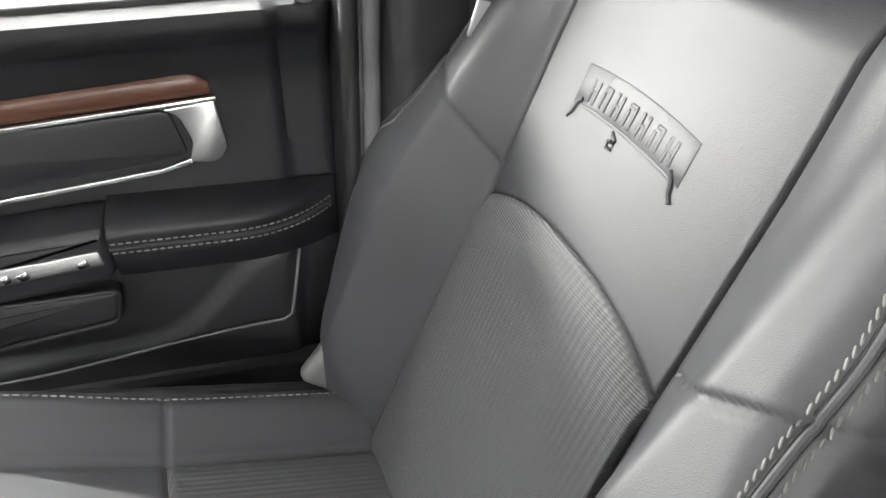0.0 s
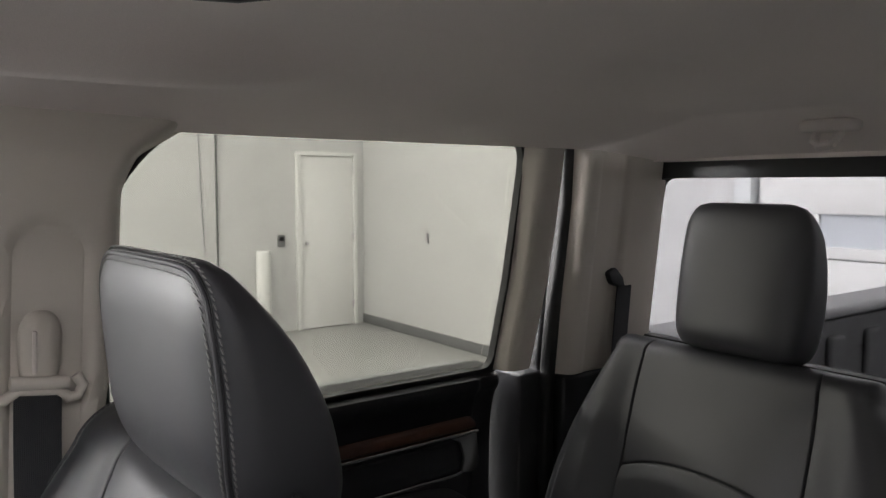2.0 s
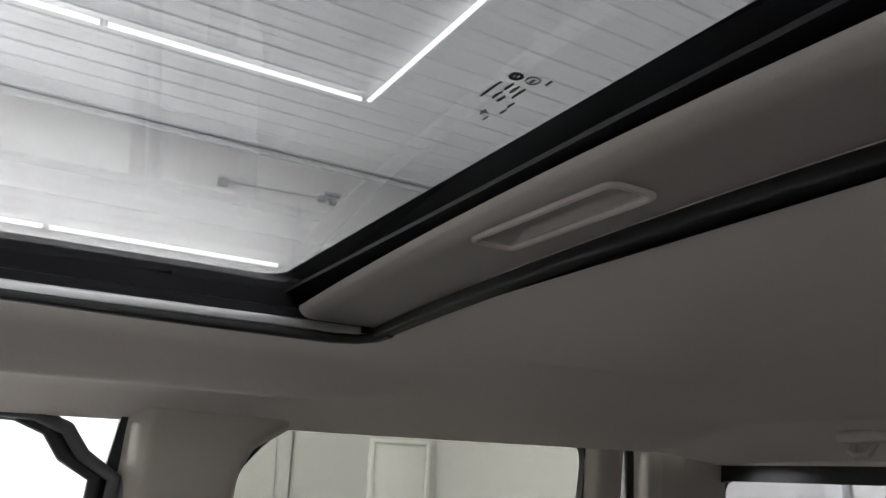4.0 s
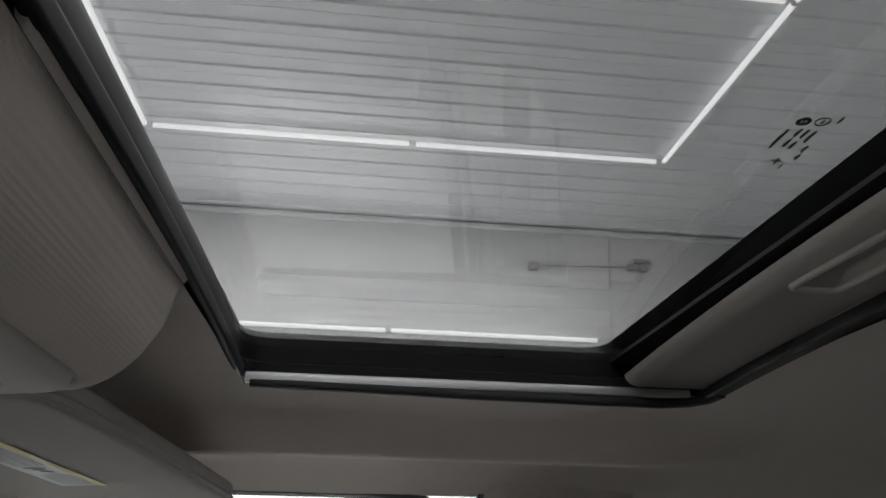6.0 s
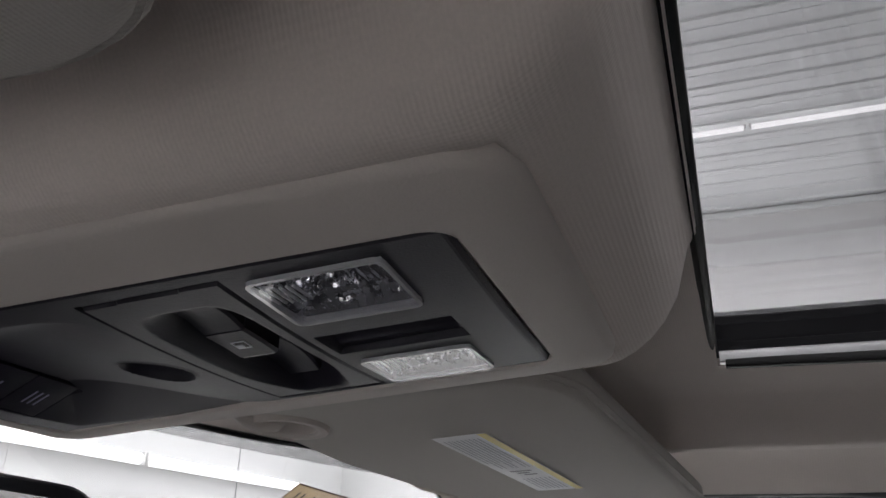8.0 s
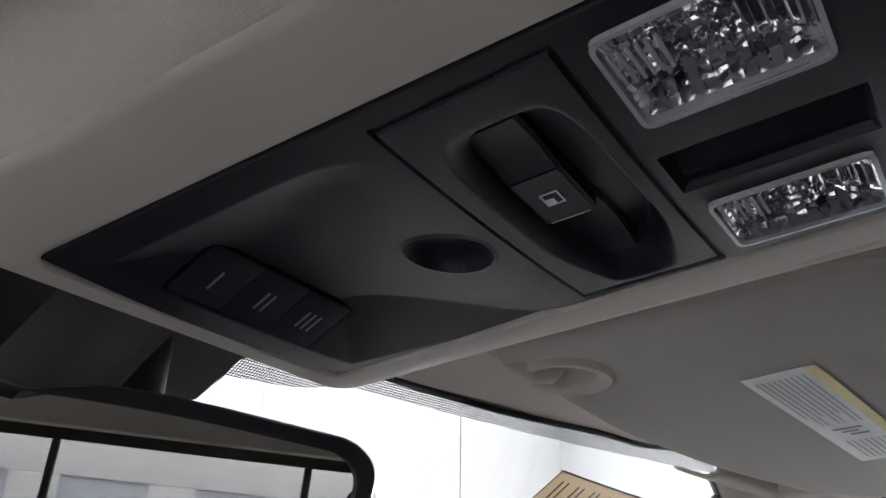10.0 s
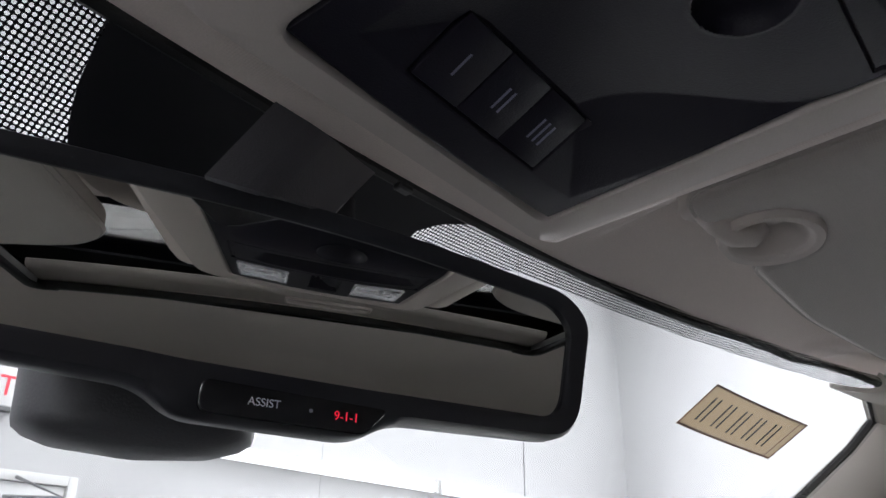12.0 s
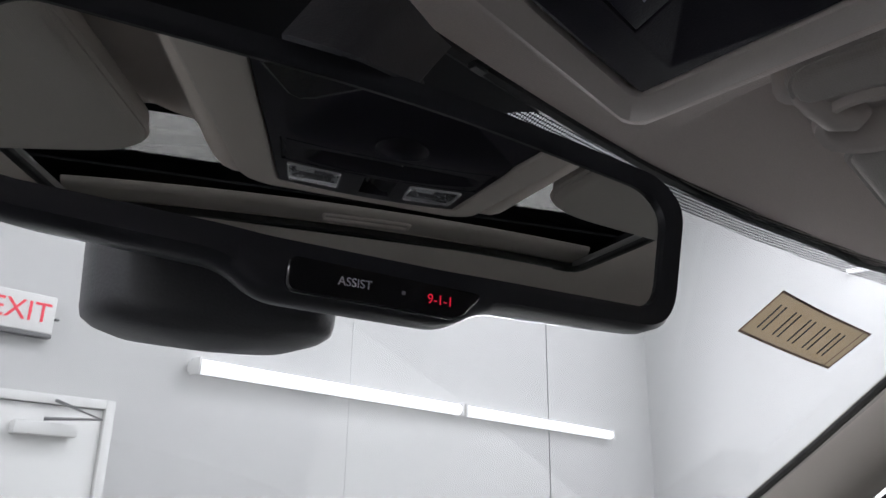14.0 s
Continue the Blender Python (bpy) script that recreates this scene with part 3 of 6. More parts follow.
def liner_z(x, y):
    """The underside of the headliner."""
    a = abs(x)
    if y < -0.50:
        y = -0.50 + (y + 0.50) * 1.06 / 0.75
    roof = 1.813 - 0.018 * (a / 0.36) ** 2
    front = curve_at(((0.36, 1.795), (0.40, 1.7945), (0.43, 1.791), (0.455, 1.778), (0.475, 1.763), (0.495, 1.7545), (0.515, 1.7545), (0.55, 1.763), (0.59, 1.7665), (0.62, 1.762), (0.66, 1.748), (0.70, 1.731)), a)
    rear = curve_at(((0.36, 1.794), (0.42, 1.787), (0.48, 1.777), (0.54, 1.765), (0.60, 1.752), (0.66, 1.739), (0.70, 1.730)), a)
    side = lerp(front, rear, smooth(-0.38, -0.62, y))
    z = roof if a < 0.36 else side
    fwd = smooth(0.10, 0.42, y)
    z = lerp(z, min(z, lerp(1.767, 1.756, smooth(0.325, 0.400, y)) - 0.012 * (a / 0.6) ** 2), fwd)
    z = lerp(z, min(z, 1.771), smooth(-1.0, -1.36, y))
    z = lerp(z, min(z, 1.714), min(1.0, max(0.0, (-1.376 - y) / 0.241)))
    z -= 0.006 * math.exp(-((a - 0.60) / 0.05) ** 2 - ((y + 0.93) / 0.09) ** 2)
    qx, qy = a - 0.195 + 0.09, -y + 0.002 + 0.09
    sd = math.hypot(max(qx, 0), max(qy, 0)) + min(max(qx, qy), 0) - 0.09
    pod = math.sqrt(1 - (1 - min(1, max(0, -sd / 0.045))) ** 2) * smooth(0.394, 0.354, y)
    inside = smooth(0.095, 0.082, a) * smooth(0.038, 0.050, y) * smooth(0.366, 0.350, y)
    return lerp(z, console_z(y) - 0.035 * max(-0.1, min(0.1, x)) + 0.0085 + 0.024 * inside + min(0.036, 34 * max(0.0, a - 0.104) ** 2), pod)


def headliner():
    xk = sorted([-0.70, -0.60, -0.52, -0.44, -OPEN_X, -0.23, -0.12, 0, 0.12, 0.23, OPEN_X, 0.44, 0.52, 0.60, 0.70])
    NX = 14 * 16
    ys = list(np.linspace(-1.288, OPEN_R, 110)) + list(np.linspace(OPEN_R, OPEN_F, 24))[1:] + list(np.linspace(OPEN_F, 1, 60))[1:]
    NY = len(ys) - 1

    def fn(u, v):
        x = float(np.interp(u * 14, range(15), xk))
        y = ys[round(v * NY)]
        if y > OPEN_F:
            y = lerp(OPEN_F, liner_front(x), (y - OPEN_F) / (1 - OPEN_F))
        return x, y, liner_z(x, y)

    def keep(u, v):
        x = float(np.interp(u * 14, range(15), xk))
        y = ys[int(v * NY)]
        y = (y + ys[min(NY, int(v * NY) + 1)]) / 2
        return not (abs(x) < OPEN_X and OPEN_R < y < OPEN_F)

    ob = part("headliner", sheet(fn, NX, NY, keep=keep, thick=-0.006), M["headliner"], angle=60)
    tagged(ob, "greige woven cloth headliner with a sunroof opening", "headliner", kind="structure")


headliner()


def side_shell(s):
    """Pillars, seals, roof rail and their trims on one side; s: 1 for the passenger side."""
    centre, rear, back = laid("centre_pillar", s), laid("rear_door", s), laid("rear_pillar", s)

    def put(name, bm, mat, label, cat="trim", lay=None):
        ob = part(name, bm, mat, lay=lay)
        return tagged(ob, label, cat, kind="structure")

    def X(v):
        return s * v

    # roof rail above the doors
    bm = sweep([(X(0.765), -1.33, 1.775), (X(0.765), -0.6, 1.790), (X(0.755), 0.0, 1.802), (X(0.74), 0.12, 1.790), (X(0.725), 0.27, 1.755)], rrect(0.10, 0.09, 0.02))
    put("roof_rail", bm, M["truck_paint"], "grey painted roof rail above the doors", "roof rail")

    # centre pillar trim, upper, with the arched recess of the belt slide
    def pillar_b(u, v):
        z = lerp(1.205, 1.745, v)
        y0 = curve_at(((1.2, -0.209), (1.35, -0.234), (1.5, -0.258), (1.6, -0.252), (1.72, -0.235)), z)
        y1 = curve_at(((1.2, -0.405), (1.5, -0.425), (1.60, -0.425), (1.66, -0.445), (1.70, -0.50), (1.72, -0.53)), z)
        y = lerp(y0, y1, u)
        e = min(u, 1 - u)
        x = 0.712 - 0.10 * (z - 1.25) + 0.05 * (1 - smooth(0, 0.17, e)) ** 2
        d = abs(y + 0.335) / 0.052
        top = 1.575
        inside = max(d, 0) if z < top - 0.05 else math.hypot(d, max(0, (z - (top - 0.05)) / 0.052))
        x += 0.010 * smooth(1.10, 0.85, inside)
        return X(x), y, z
    put("pillar_trim", sheet(pillar_b, 48, 80, thick=-0.01 * s), M["beige"], "beige moulded centre pillar trim with an arched belt recess", "pillar", centre)

    def pillar_b_low(u, v):
        z = lerp(0.45, 1.203, v)
        y = lerp(-0.209, -0.42, u)
        e = min(u, 1 - u)
        return X(0.722 + 0.05 * (1 - smooth(0, 0.15, e)) ** 2), y, z
    put("pillar_trim", sheet(pillar_b_low, 24, 24, thick=-0.01 * s), M["black"], "black plastic lower centre pillar trim", "pillar", centre)
    bm = sweep([(X(0.79), -0.30, 0.4), (X(0.79), -0.31, 1.2), (X(0.735), -0.33, 1.70)], rrect(0.17, 0.05, 0.01))
    put("pillar", bm, M["truck_paint"], "painted steel centre pillar", "pillar", centre)
    # door seals
    low = [(0.742, -0.197, 0.2), (0.742, -0.199, 1.2), (0.728, -0.222, 1.35), (0.714, -0.241, 1.50), (0.702, -0.240, 1.60)]
    high = [(0.708, -0.225, 1.690), (0.706, -0.205, 1.718), (0.706, -0.17, 1.733), (0.706, -0.10, 1.7365), (0.706, 0.10, 1.736), (0.706, 0.20, 1.722)]
    seal = [tuple(centre @ Vector((X(p[0]), p[1], p[2]))) for p in low] + [(X(p[0]), p[1], p[2]) for p in high]
    put("door_seal", tube(seal, 0.0080, 12, up=(1, 0, 0)), M["seal_grey"], "grey rubber door seal along the centre pillar", "seal")
    put("door_seal", tube([(p[0] + X(0.010), p[1] + 0.018, p[2]) for p in seal], 0.0095, 12, up=(1, 0, 0)), M["rubber"], "black rubber door seal", "seal")
    seal = [(X(0.735), -1.315, 0.3), (X(0.735), -1.31, 1.2), (X(0.722), -1.318, 1.40), (X(0.700), -1.325, 1.60), (X(0.690), -1.318, 1.72)]
    put("door_seal", sweep(seal, rrect(0.03, 0.028, 0.010), up=(1, 0, 0)), M["rubber"], "black rubber seal at the rear door", "seal", back)

    put("jamb", sweep([(X(0.790), -1.335, 1.2), (X(0.778), -1.338, 1.4), (X(0.752), -1.342, 1.6), (X(0.728), -1.338, 1.74)], rrect(0.07, 0.075, 0.01), up=(1, 0, 0)), M["black"], "black rear door jamb behind the seal", "jamb", back)
    put("jamb", box(min(X(0.748), X(0.90)), max(X(0.748), X(0.90)), -0.235, -0.172, 0.22, 1.21, 0.006), M["black"], "black door jamb", "jamb", centre)
    put("jamb", box(min(X(0.742), X(0.86)), max(X(0.742), X(0.86)), -1.34, -1.235, 0.22, 1.245, 0.006), M["black"], "black rear door jamb", "jamb", back)
    put("jamb", box(min(X(0.745), X(0.90)), max(X(0.745), X(0.90)), -0.46, -0.40, 0.22, 1.24, 0.006), M["black"], "black rear door jamb", "jamb", centre)

    # rear door's beige upper frame, which stands behind the glass edge
    def frame_r(u, v):
        z = lerp(1.245, 1.745, v)
        y0 = curve_at(((1.24, -1.222), (1.42, -1.218), (1.60, -1.200), (1.70, -1.185)), z)
        y = lerp(y0 - 0.008, y0 - 0.088, u)
        e = min(u, 1 - u)
        return X(glass_x(z) - 0.035 + 0.03 * (1 - smooth(0, 0.3, e)) ** 2), y, z
    put("door_frame_trim", sheet(frame_r, 14, 24, thick=-0.01 * s), M["beige"], "beige trim on the rear door's window frame", "trim", rear)

    # rear pillar
    def pillar_c(u, v):
        z = lerp(1.24, 1.745, v)
        y = lerp(-1.335, -1.570, u)
        x = 0.706 - 0.11 * (z - 1.25) + 0.03 * (1 - smooth(0, 0.12, u)) ** 2 - 0.030 * smooth(0.45, 1.0, u) + 0.006 * smooth(0.2, 0.24, u) * smooth(0.62, 0.58, u)
        return X(x), y, z
    put("pillar_trim", sheet(pillar_c, 40, 24, thick=-0.01 * s), M["beige"], "beige rear pillar trim beside the back window", "pillar", back)
    put("pillar_trim", box(min(X(0.70), X(0.78)), max(X(0.70), X(0.78)), -1.60, -1.33, 0.5, 1.238, 0.01), M["black"], "black lower rear pillar trim", "pillar", back)
    put("pillar", box(min(X(0.735), X(0.80)), max(X(0.735), X(0.80)), -1.66, -1.335, 0.5, 1.70, 0.01), M["truck_paint"], "painted steel rear pillar", "pillar", back)

    # front pillar: from the glass edge round to the door
    E = [(0.560, 0.330, 1.739), (0.622, 0.316, 1.736), (0.660, 0.322, 1.723), (0.676, 0.352, 1.699), (0.690, 0.398, 1.668), (0.704, 0.465, 1.620), (0.720, 0.545, 1.565), (0.742, 0.66, 1.487), (0.766, 0.79, 1.40), (0.82, 1.08, 1.20)]
    O = [(0.560, 0.300, 1.742), (0.640, 0.262, 1.728), (0.688, 0.270, 1.702), (0.716, 0.318, 1.664), (0.732, 0.372, 1.622), (0.746, 0.440, 1.570), (0.762, 0.52, 1.512), (0.782, 0.635, 1.430), (0.806, 0.765, 1.34), (0.85, 1.05, 1.14)]

    def pillar_a(u, v):
        k = u * (len(E) - 1)
        e = Vector([float(np.interp(k, range(len(E)), [p[c] for p in E])) for c in range(3)])
        o = Vector([float(np.interp(k, range(len(O)), [p[c] for p in O])) for c in range(3)])
        p = e.lerp(o, v) + Vector((-0.016, -0.016, -0.012)) * math.sin(math.pi * v) ** 0.7
        p += Vector((0.004, 0.010, 0.004)) * (1 - smooth(0, 0.08, v))
        return X(p.x), p.y, p.z
    put("pillar_trim", sheet(pillar_a, 90, 20, thick=-0.004 * s), M["beige"], "beige front pillar trim beside the windshield", "pillar")
    edge = [(X(float(np.interp(k, range(len(E)), [p[0] for p in E])) - 0.001), float(np.interp(k, range(len(E)), [p[1] for p in E])) + 0.004, float(np.interp(k, range(len(E)), [p[2] for p in E])) + 0.002) for k in np.linspace(1, len(E) - 1, 60)]
    put("glass_seal", tube(edge, 0.005, 8), M["rubber"], "thin black rubber seal along the windshield", "seal")


M["seal_grey"] = material("grey_rubber", (0.10, 0.10, 0.105), 0.5, spots=0.1, spot_size=20, grain=0.05)
side_shell(1)
side_shell(-1)


def rear_wall():
    """The back of the cab, with the sliding window."""
    def put(name, bm, mat, label, cat):
        return tagged(part(name, bm, mat), label, cat, kind="structure")

    put("back_panel", box(-0.76, 0.76, -1.345, -1.300, 0.62, 1.392, 0.01), M["black"], "black trim below the back window", "panel")
    put("back_header", sheet(lambda u, v: (lerp(-0.74, 0.74, u), lerp(-1.300, -1.298, v), lerp(1.716, 1.750, v)), 10, 4, thick=0.03), M["headliner"], "greige trim above the back window", "trim")
    out = fillet([(-0.784, 1.378), (0.784, 1.378), (0.738, 1.716), (-0.738, 1.716)], 0.02, 5)
    inn = fillet([(-0.757, 1.406), (0.757, 1.410), (0.718, 1.687), (-0.718, 1.687)], 0.02, 5)
    w = thing("back_window", "sliding back window in a black frame", "window", kind="structure")
    part("window_frame", ring(out, inn, -0.012, 0.012, f=lambda x, y, z: (x, -1.304 + z, y)), M["rubber"], w)
    part("pane", prism(inn, -0.002, 0.002, f=lambda x, y, z: (x, -1.311 + z, y)), M["back_glass"], w)
    for x in (-0.300, 0.300):
        part("bar", box(x - 0.009, x + 0.009, -1.317, -1.295, 1.400, 1.695, 0.003, 2), M["rubber"], w)


M["back_glass"] = thin_glass("back_window_glass", (0.47, 0.47, 0.48))
rear_wall()


def cab_floor():
    tagged(part("cab_floor", box(-0.90, 0.90, -1.33, 1.10, 0.56, 0.60, 0.005), M["carpet"]), "black carpeted cab floor", "floor", kind="structure")
    bm = box(-0.86, 0.86, 1.05, 1.12, 0.56, 1.14, 0.01)
    box(-0.86, 0.86, 1.00, 1.60, 1.08, 1.13, 0.01, bm=bm)
    tagged(part("firewall", bm, M["black"]), "plain black panel closing the cab's front", "panel", kind="structure")


M["carpet"] = material("black_carpet", (0.018, 0.018, 0.019), 0.95, grain=0.3, grain_size=300, spots=0.15, spot_size=5)
cab_floor()


def windshield():
    def fn(u, v, off=0.0):
        x = lerp(-0.80, 0.80, u)
        z = lerp(1.758 - 0.008 * (x / 0.6) ** 2, 1.05, v)
        lim = 0.70 + 0.22 * (1.74 - z)
        x = max(-lim, min(lim, x))
        return x, shield_y(x, z) + off, z
    w = thing("windshield", "raked clear windshield with a dotted black border", "windshield", kind="structure")
    part("pane", sheet(fn, 40, 30, thick=0.003), M["glass"], w)
    slope = math.hypot(1, 1.6)

    def band(d, half):
        """A strip laid on the inside of the pane; d: how far from the top edge, from and to, as functions of x."""
        def g(u, v):
            x = lerp(half[0], half[1], u)
            top = 1.757 - 0.008 * (x / 0.6) ** 2
            z = top - lerp(d[0](x), d[1](x), v) / slope
            return x, shield_y(x, z) - 0.006, z
        return g

    def uv(co):
        return co.x, co.z * slope
    zero = lambda x: 0.0

    def edge(x):
        """The lower edge of the black patch, which tails off towards the passenger."""
        round_part = 0.105 * math.sqrt(max(0.0, 1 - (abs(x - 0.001) / 0.102) ** 2.6)) + 0.002
        return max(round_part if x < 0.09 else 0.0, curve_at(((0.080, 0.050), (0.085, 0.0385), (0.0918, 0.0245), (0.105, 0.0124), (0.126, 0.0046), (0.155, 0.0)), x) if x > 0.084 else 0.0)
    part("black_patch", sheet(band((zero, edge), (-0.103, 0.155)), 90, 10), M["frit"], w, "black ceramic patch behind the mirror")
    left = lambda x: 0.062 * smooth(-0.20, -0.13, x) + 0.024
    part("dotted_border", sheet(band((lambda x: edge(x) if x > -0.103 else 0, lambda x: max(left(x), edge(x) + 0.001)), (-0.24, -0.070)), 60, 6, uv=uv), M["frit_dots"], w)
    right = lambda x: curve_at(((0.085, 0.0390), (0.13, 0.0350), (0.15, 0.0310), (0.175, 0.0215), (0.20, 0.0205), (0.70, 0.0205)), x)
    part("dotted_border", sheet(band((edge, lambda x: max(right(x), edge(x) + 0.001)), (0.085, 0.66)), 160, 6, uv=uv), M["frit_fine"], w)
    part("dotted_border", sheet(band((zero, lambda x: 0.024), (-0.66, -0.24)), 30, 4, uv=uv), M["frit_fine"], w)
    bm = tube([(x, liner_front(x) + 0.003, liner_z(x, liner_front(x)) + 0.001) for x in np.linspace(-0.66, 0.66, 60)], 0.0045, 8)
    tagged(part("glass_seal", bm, M["rubber"]), "black rubber strip along the windshield's top", "seal", kind="structure")


windshield()


# ---- sunroof ----
def sunroof():
    t = thing("sunroof", "closed tinted glass sunroof with its shade pulled back", "sunroof")
    zt = lambda x: 1.868 - 0.03 * (x / 0.43) ** 2
    part("glass_pane", sheet(lambda u, v: (lerp(-0.47, 0.47, u), lerp(-0.43, 0.06, v), zt(lerp(-0.47, 0.47, u))), 30, 10, thick=0.004), M["roof_glass"], t, "dark tinted roof glass")
    n = 8
    bow = [(x, 0.010 + 0.016 * (1 - (x / 0.40) ** 2)) for x in np.linspace(0.36, -0.36, 15)]
    inner = fillet([(-0.405, -0.335), (0.405, -0.335), (0.425, 0.008)] + bow + [(-0.425, 0.008)], [0.03, 0.03, 0.03] + [0.004] * 15 + [0.03], n)
    outer = fillet([(-0.49, -0.45), (0.49, -0.45), (0.49, 0.09)] + [(x, 0.092) for x, _ in bow] + [(-0.49, 0.09)], [0.02] * 3 + [0.004] * 15 + [0.02], n)
    part("ceramic_edge", ring(outer, inner, -0.003, 0.0, f=lambda x, y, z: (x, y, zt(x) - 0.006 + z)), M["felt"], t)
    # black well from the headliner's opening up to the glass, in steps
    bm = bmesh.new()
    levels = [(0.352, -0.001, -0.410, 1.801), (0.364, 0.002, -0.415, 1.806), (0.366, 0.002, -0.415, 1.818), (0.380, 0.005, -0.41, 1.822), (0.382, 0.005, -0.39, 1.836),
              (0.402, 0.009, -0.37, 1.840), (0.404, 0.009, -0.36, 1.850), (0.43, 0.014, -0.345, 1.862)]
    rings = []
    for hx, yf, yr, z in levels:
        rings.append([bm.verts.new((p[0], p[1], z + 0.012 * (1 - (p[0] / hx) ** 2))) for p in fillet([(-hx, yr), (hx, yr), (hx, yf), (-hx, yf)], 0.028, n)])
    for a, b in zip(rings, rings[1:]):
        for i in range(len(a)):
            bm.faces.new((a[i - 1], a[i], b[i], b[i - 1]))
    part("well", bm, M["felt"], t, angle=25)
    for s in (-1, 1):
        for k in range(4):
            z = 1.808 + k * 0.0085
            part("pleat", tube([(s * (0.366 + 0.010 * k), -0.385 + 0.05 * k, z - 0.004 + 0.004 * k), (s * (0.366 + 0.010 * k), -0.20, z), (s * (0.367 + 0.010 * k), -0.005, z + 0.003)], 0.0045, 6), M["felt"], t)
        part("rail", sweep([(s * 0.352, -0.392, 1.801), (s * 0.352, -0.006, 1.801)], rrect(0.022, 0.009, 0.0025)), M["alu"], t, "brushed aluminium side rail")
        part("side_lip", sweep([(s * 0.318, -0.409, 1.7985), (s * 0.334, -0.404, 1.796), (s * 0.343, -0.390, 1.794), (s * 0.345, -0.365, 1.7925), (s * 0.345, -0.20, 1.7935), (s * 0.346, -0.01, 1.797)], rrect(0.010, 0.008, 0.003)), M["rubber"], t)
        part("rail_groove", box(min(s * 0.343, s * 0.3445), max(s * 0.343, s * 0.3445), -0.39, -0.01, 1.7962, 1.7975, 0), M["rubber"], t)
        part("guide_block", rbox((0.008, 0.014, 0.005), 0.0015, 2, Matrix.Translation((s * 0.368, -0.255, 1.806))), M["black"], t)
    front = [(x, -0.002, 1.803 + 0.012 * (1 - (x / 0.35) ** 2)) for x in np.linspace(-0.335, 0.335, 24)]
    part("front_seal", sweep(front, rrect(0.007, 0.012, 0.003)), M["felt"], t, "black front seal")
    rear = [(x, -0.407, 1.799 + 0.012 * (1 - (x / 0.35) ** 2)) for x in np.linspace(-0.345, 0.345, 24)]
    part("rear_seal", sweep(rear, rrect(0.014, 0.010, 0.003)), M["rubber"], t)

    # shade, pulled back, its front edge rolled, with a recessed pull
    def sh(u, v):
        x = lerp(-0.344, 0.344, u)
        y = lerp(-0.53, -0.334, v)
        z = 1.806 + 0.012 * (1 - (x / 0.35) ** 2)
        z += 0.010 * (1 - math.sqrt(max(0, 1 - max(0, (y + 0.348) / 0.014) ** 2)))
        px, py = abs(x - 0.036) / 0.0565, abs(y + 0.364 - 0.04 * (x - 0.036)) / 0.0145
        z += 0.0055 * smooth(1.02, 0.62, max(px, py))
        return x, y, z
    part("shade", sheet(sh, 280, 130, thick=-0.006), M["shade"], t, "greige sliding shade with a recessed pull")
    part("pull_rim", tube([(p[0] + 0.036, -0.364 + p[1] + 0.04 * p[0], 1.8054 + 0.012 * (1 - ((p[0] + 0.036) / 0.35) ** 2)) for p in rrect(0.115, 0.030, 0.007, 6)], 0.0024, 8, closed=True), M["bezel"], t)
    # maker's marks on the glass, unreadable
    def mark(x, y, w, d):
        part("mark", box(x - w / 2, x + w / 2, y - d / 2, y + d / 2, zt(x) - 0.0066, zt(x) - 0.0061, 0), M["dark_ink"], t)

    def round_mark(x, y, r, hole):
        part("mark", ring(circle(r, 20), circle(r * hole, 20), -0.0066, -0.0061, f=lambda u, v, z: (x + u, y + v, zt(x) + z)), M["dark_ink"], t)
    round_mark(-0.013, -0.3015, 0.0036, 0.45)
    mark(-0.013, -0.3015, 0.0042, 0.0009)
    round_mark(-0.014, -0.3105, 0.0038, 0.82)
    mark(-0.014, -0.3105, 0.0036, 0.0010)
    for x, y, w in ((0.004, -0.2985, 0.018), (-0.003, -0.3045, 0.007), (0.007, -0.3045, 0.008), (-0.002, -0.3085, 0.008), (0.009, -0.3085, 0.007), (0.000, -0.3125, 0.011), (0.012, -0.3165, 0.006), (0.020, -0.3175, 0.005)):
        mark(x, y, w, 0.0011)
        mark(x + 0.0008, y + 0.0007, w * 0.6, 0.0006)
    mark(0.026, -0.3090, 0.0060, 0.0009)
    mark(0.0255, -0.3090, 0.0009, 0.0050)
    mark(0.031, -0.3140, 0.0050, 0.0009)
    mark(-0.0165, -0.3180, 0.0050, 0.0012)


M["felt"] = material("black_felt", (0.006, 0.006, 0.008), 0.6, spec=0.2, grain=0.2, grain_size=800, spots=0.2, spot_size=15)
M["shade"] = material("shade_board", (0.40, 0.365, 0.34), 0.8, grain=0.05, grain_size=700, spots=0.05, spot_size=5, bump=0.25)
sunroof()


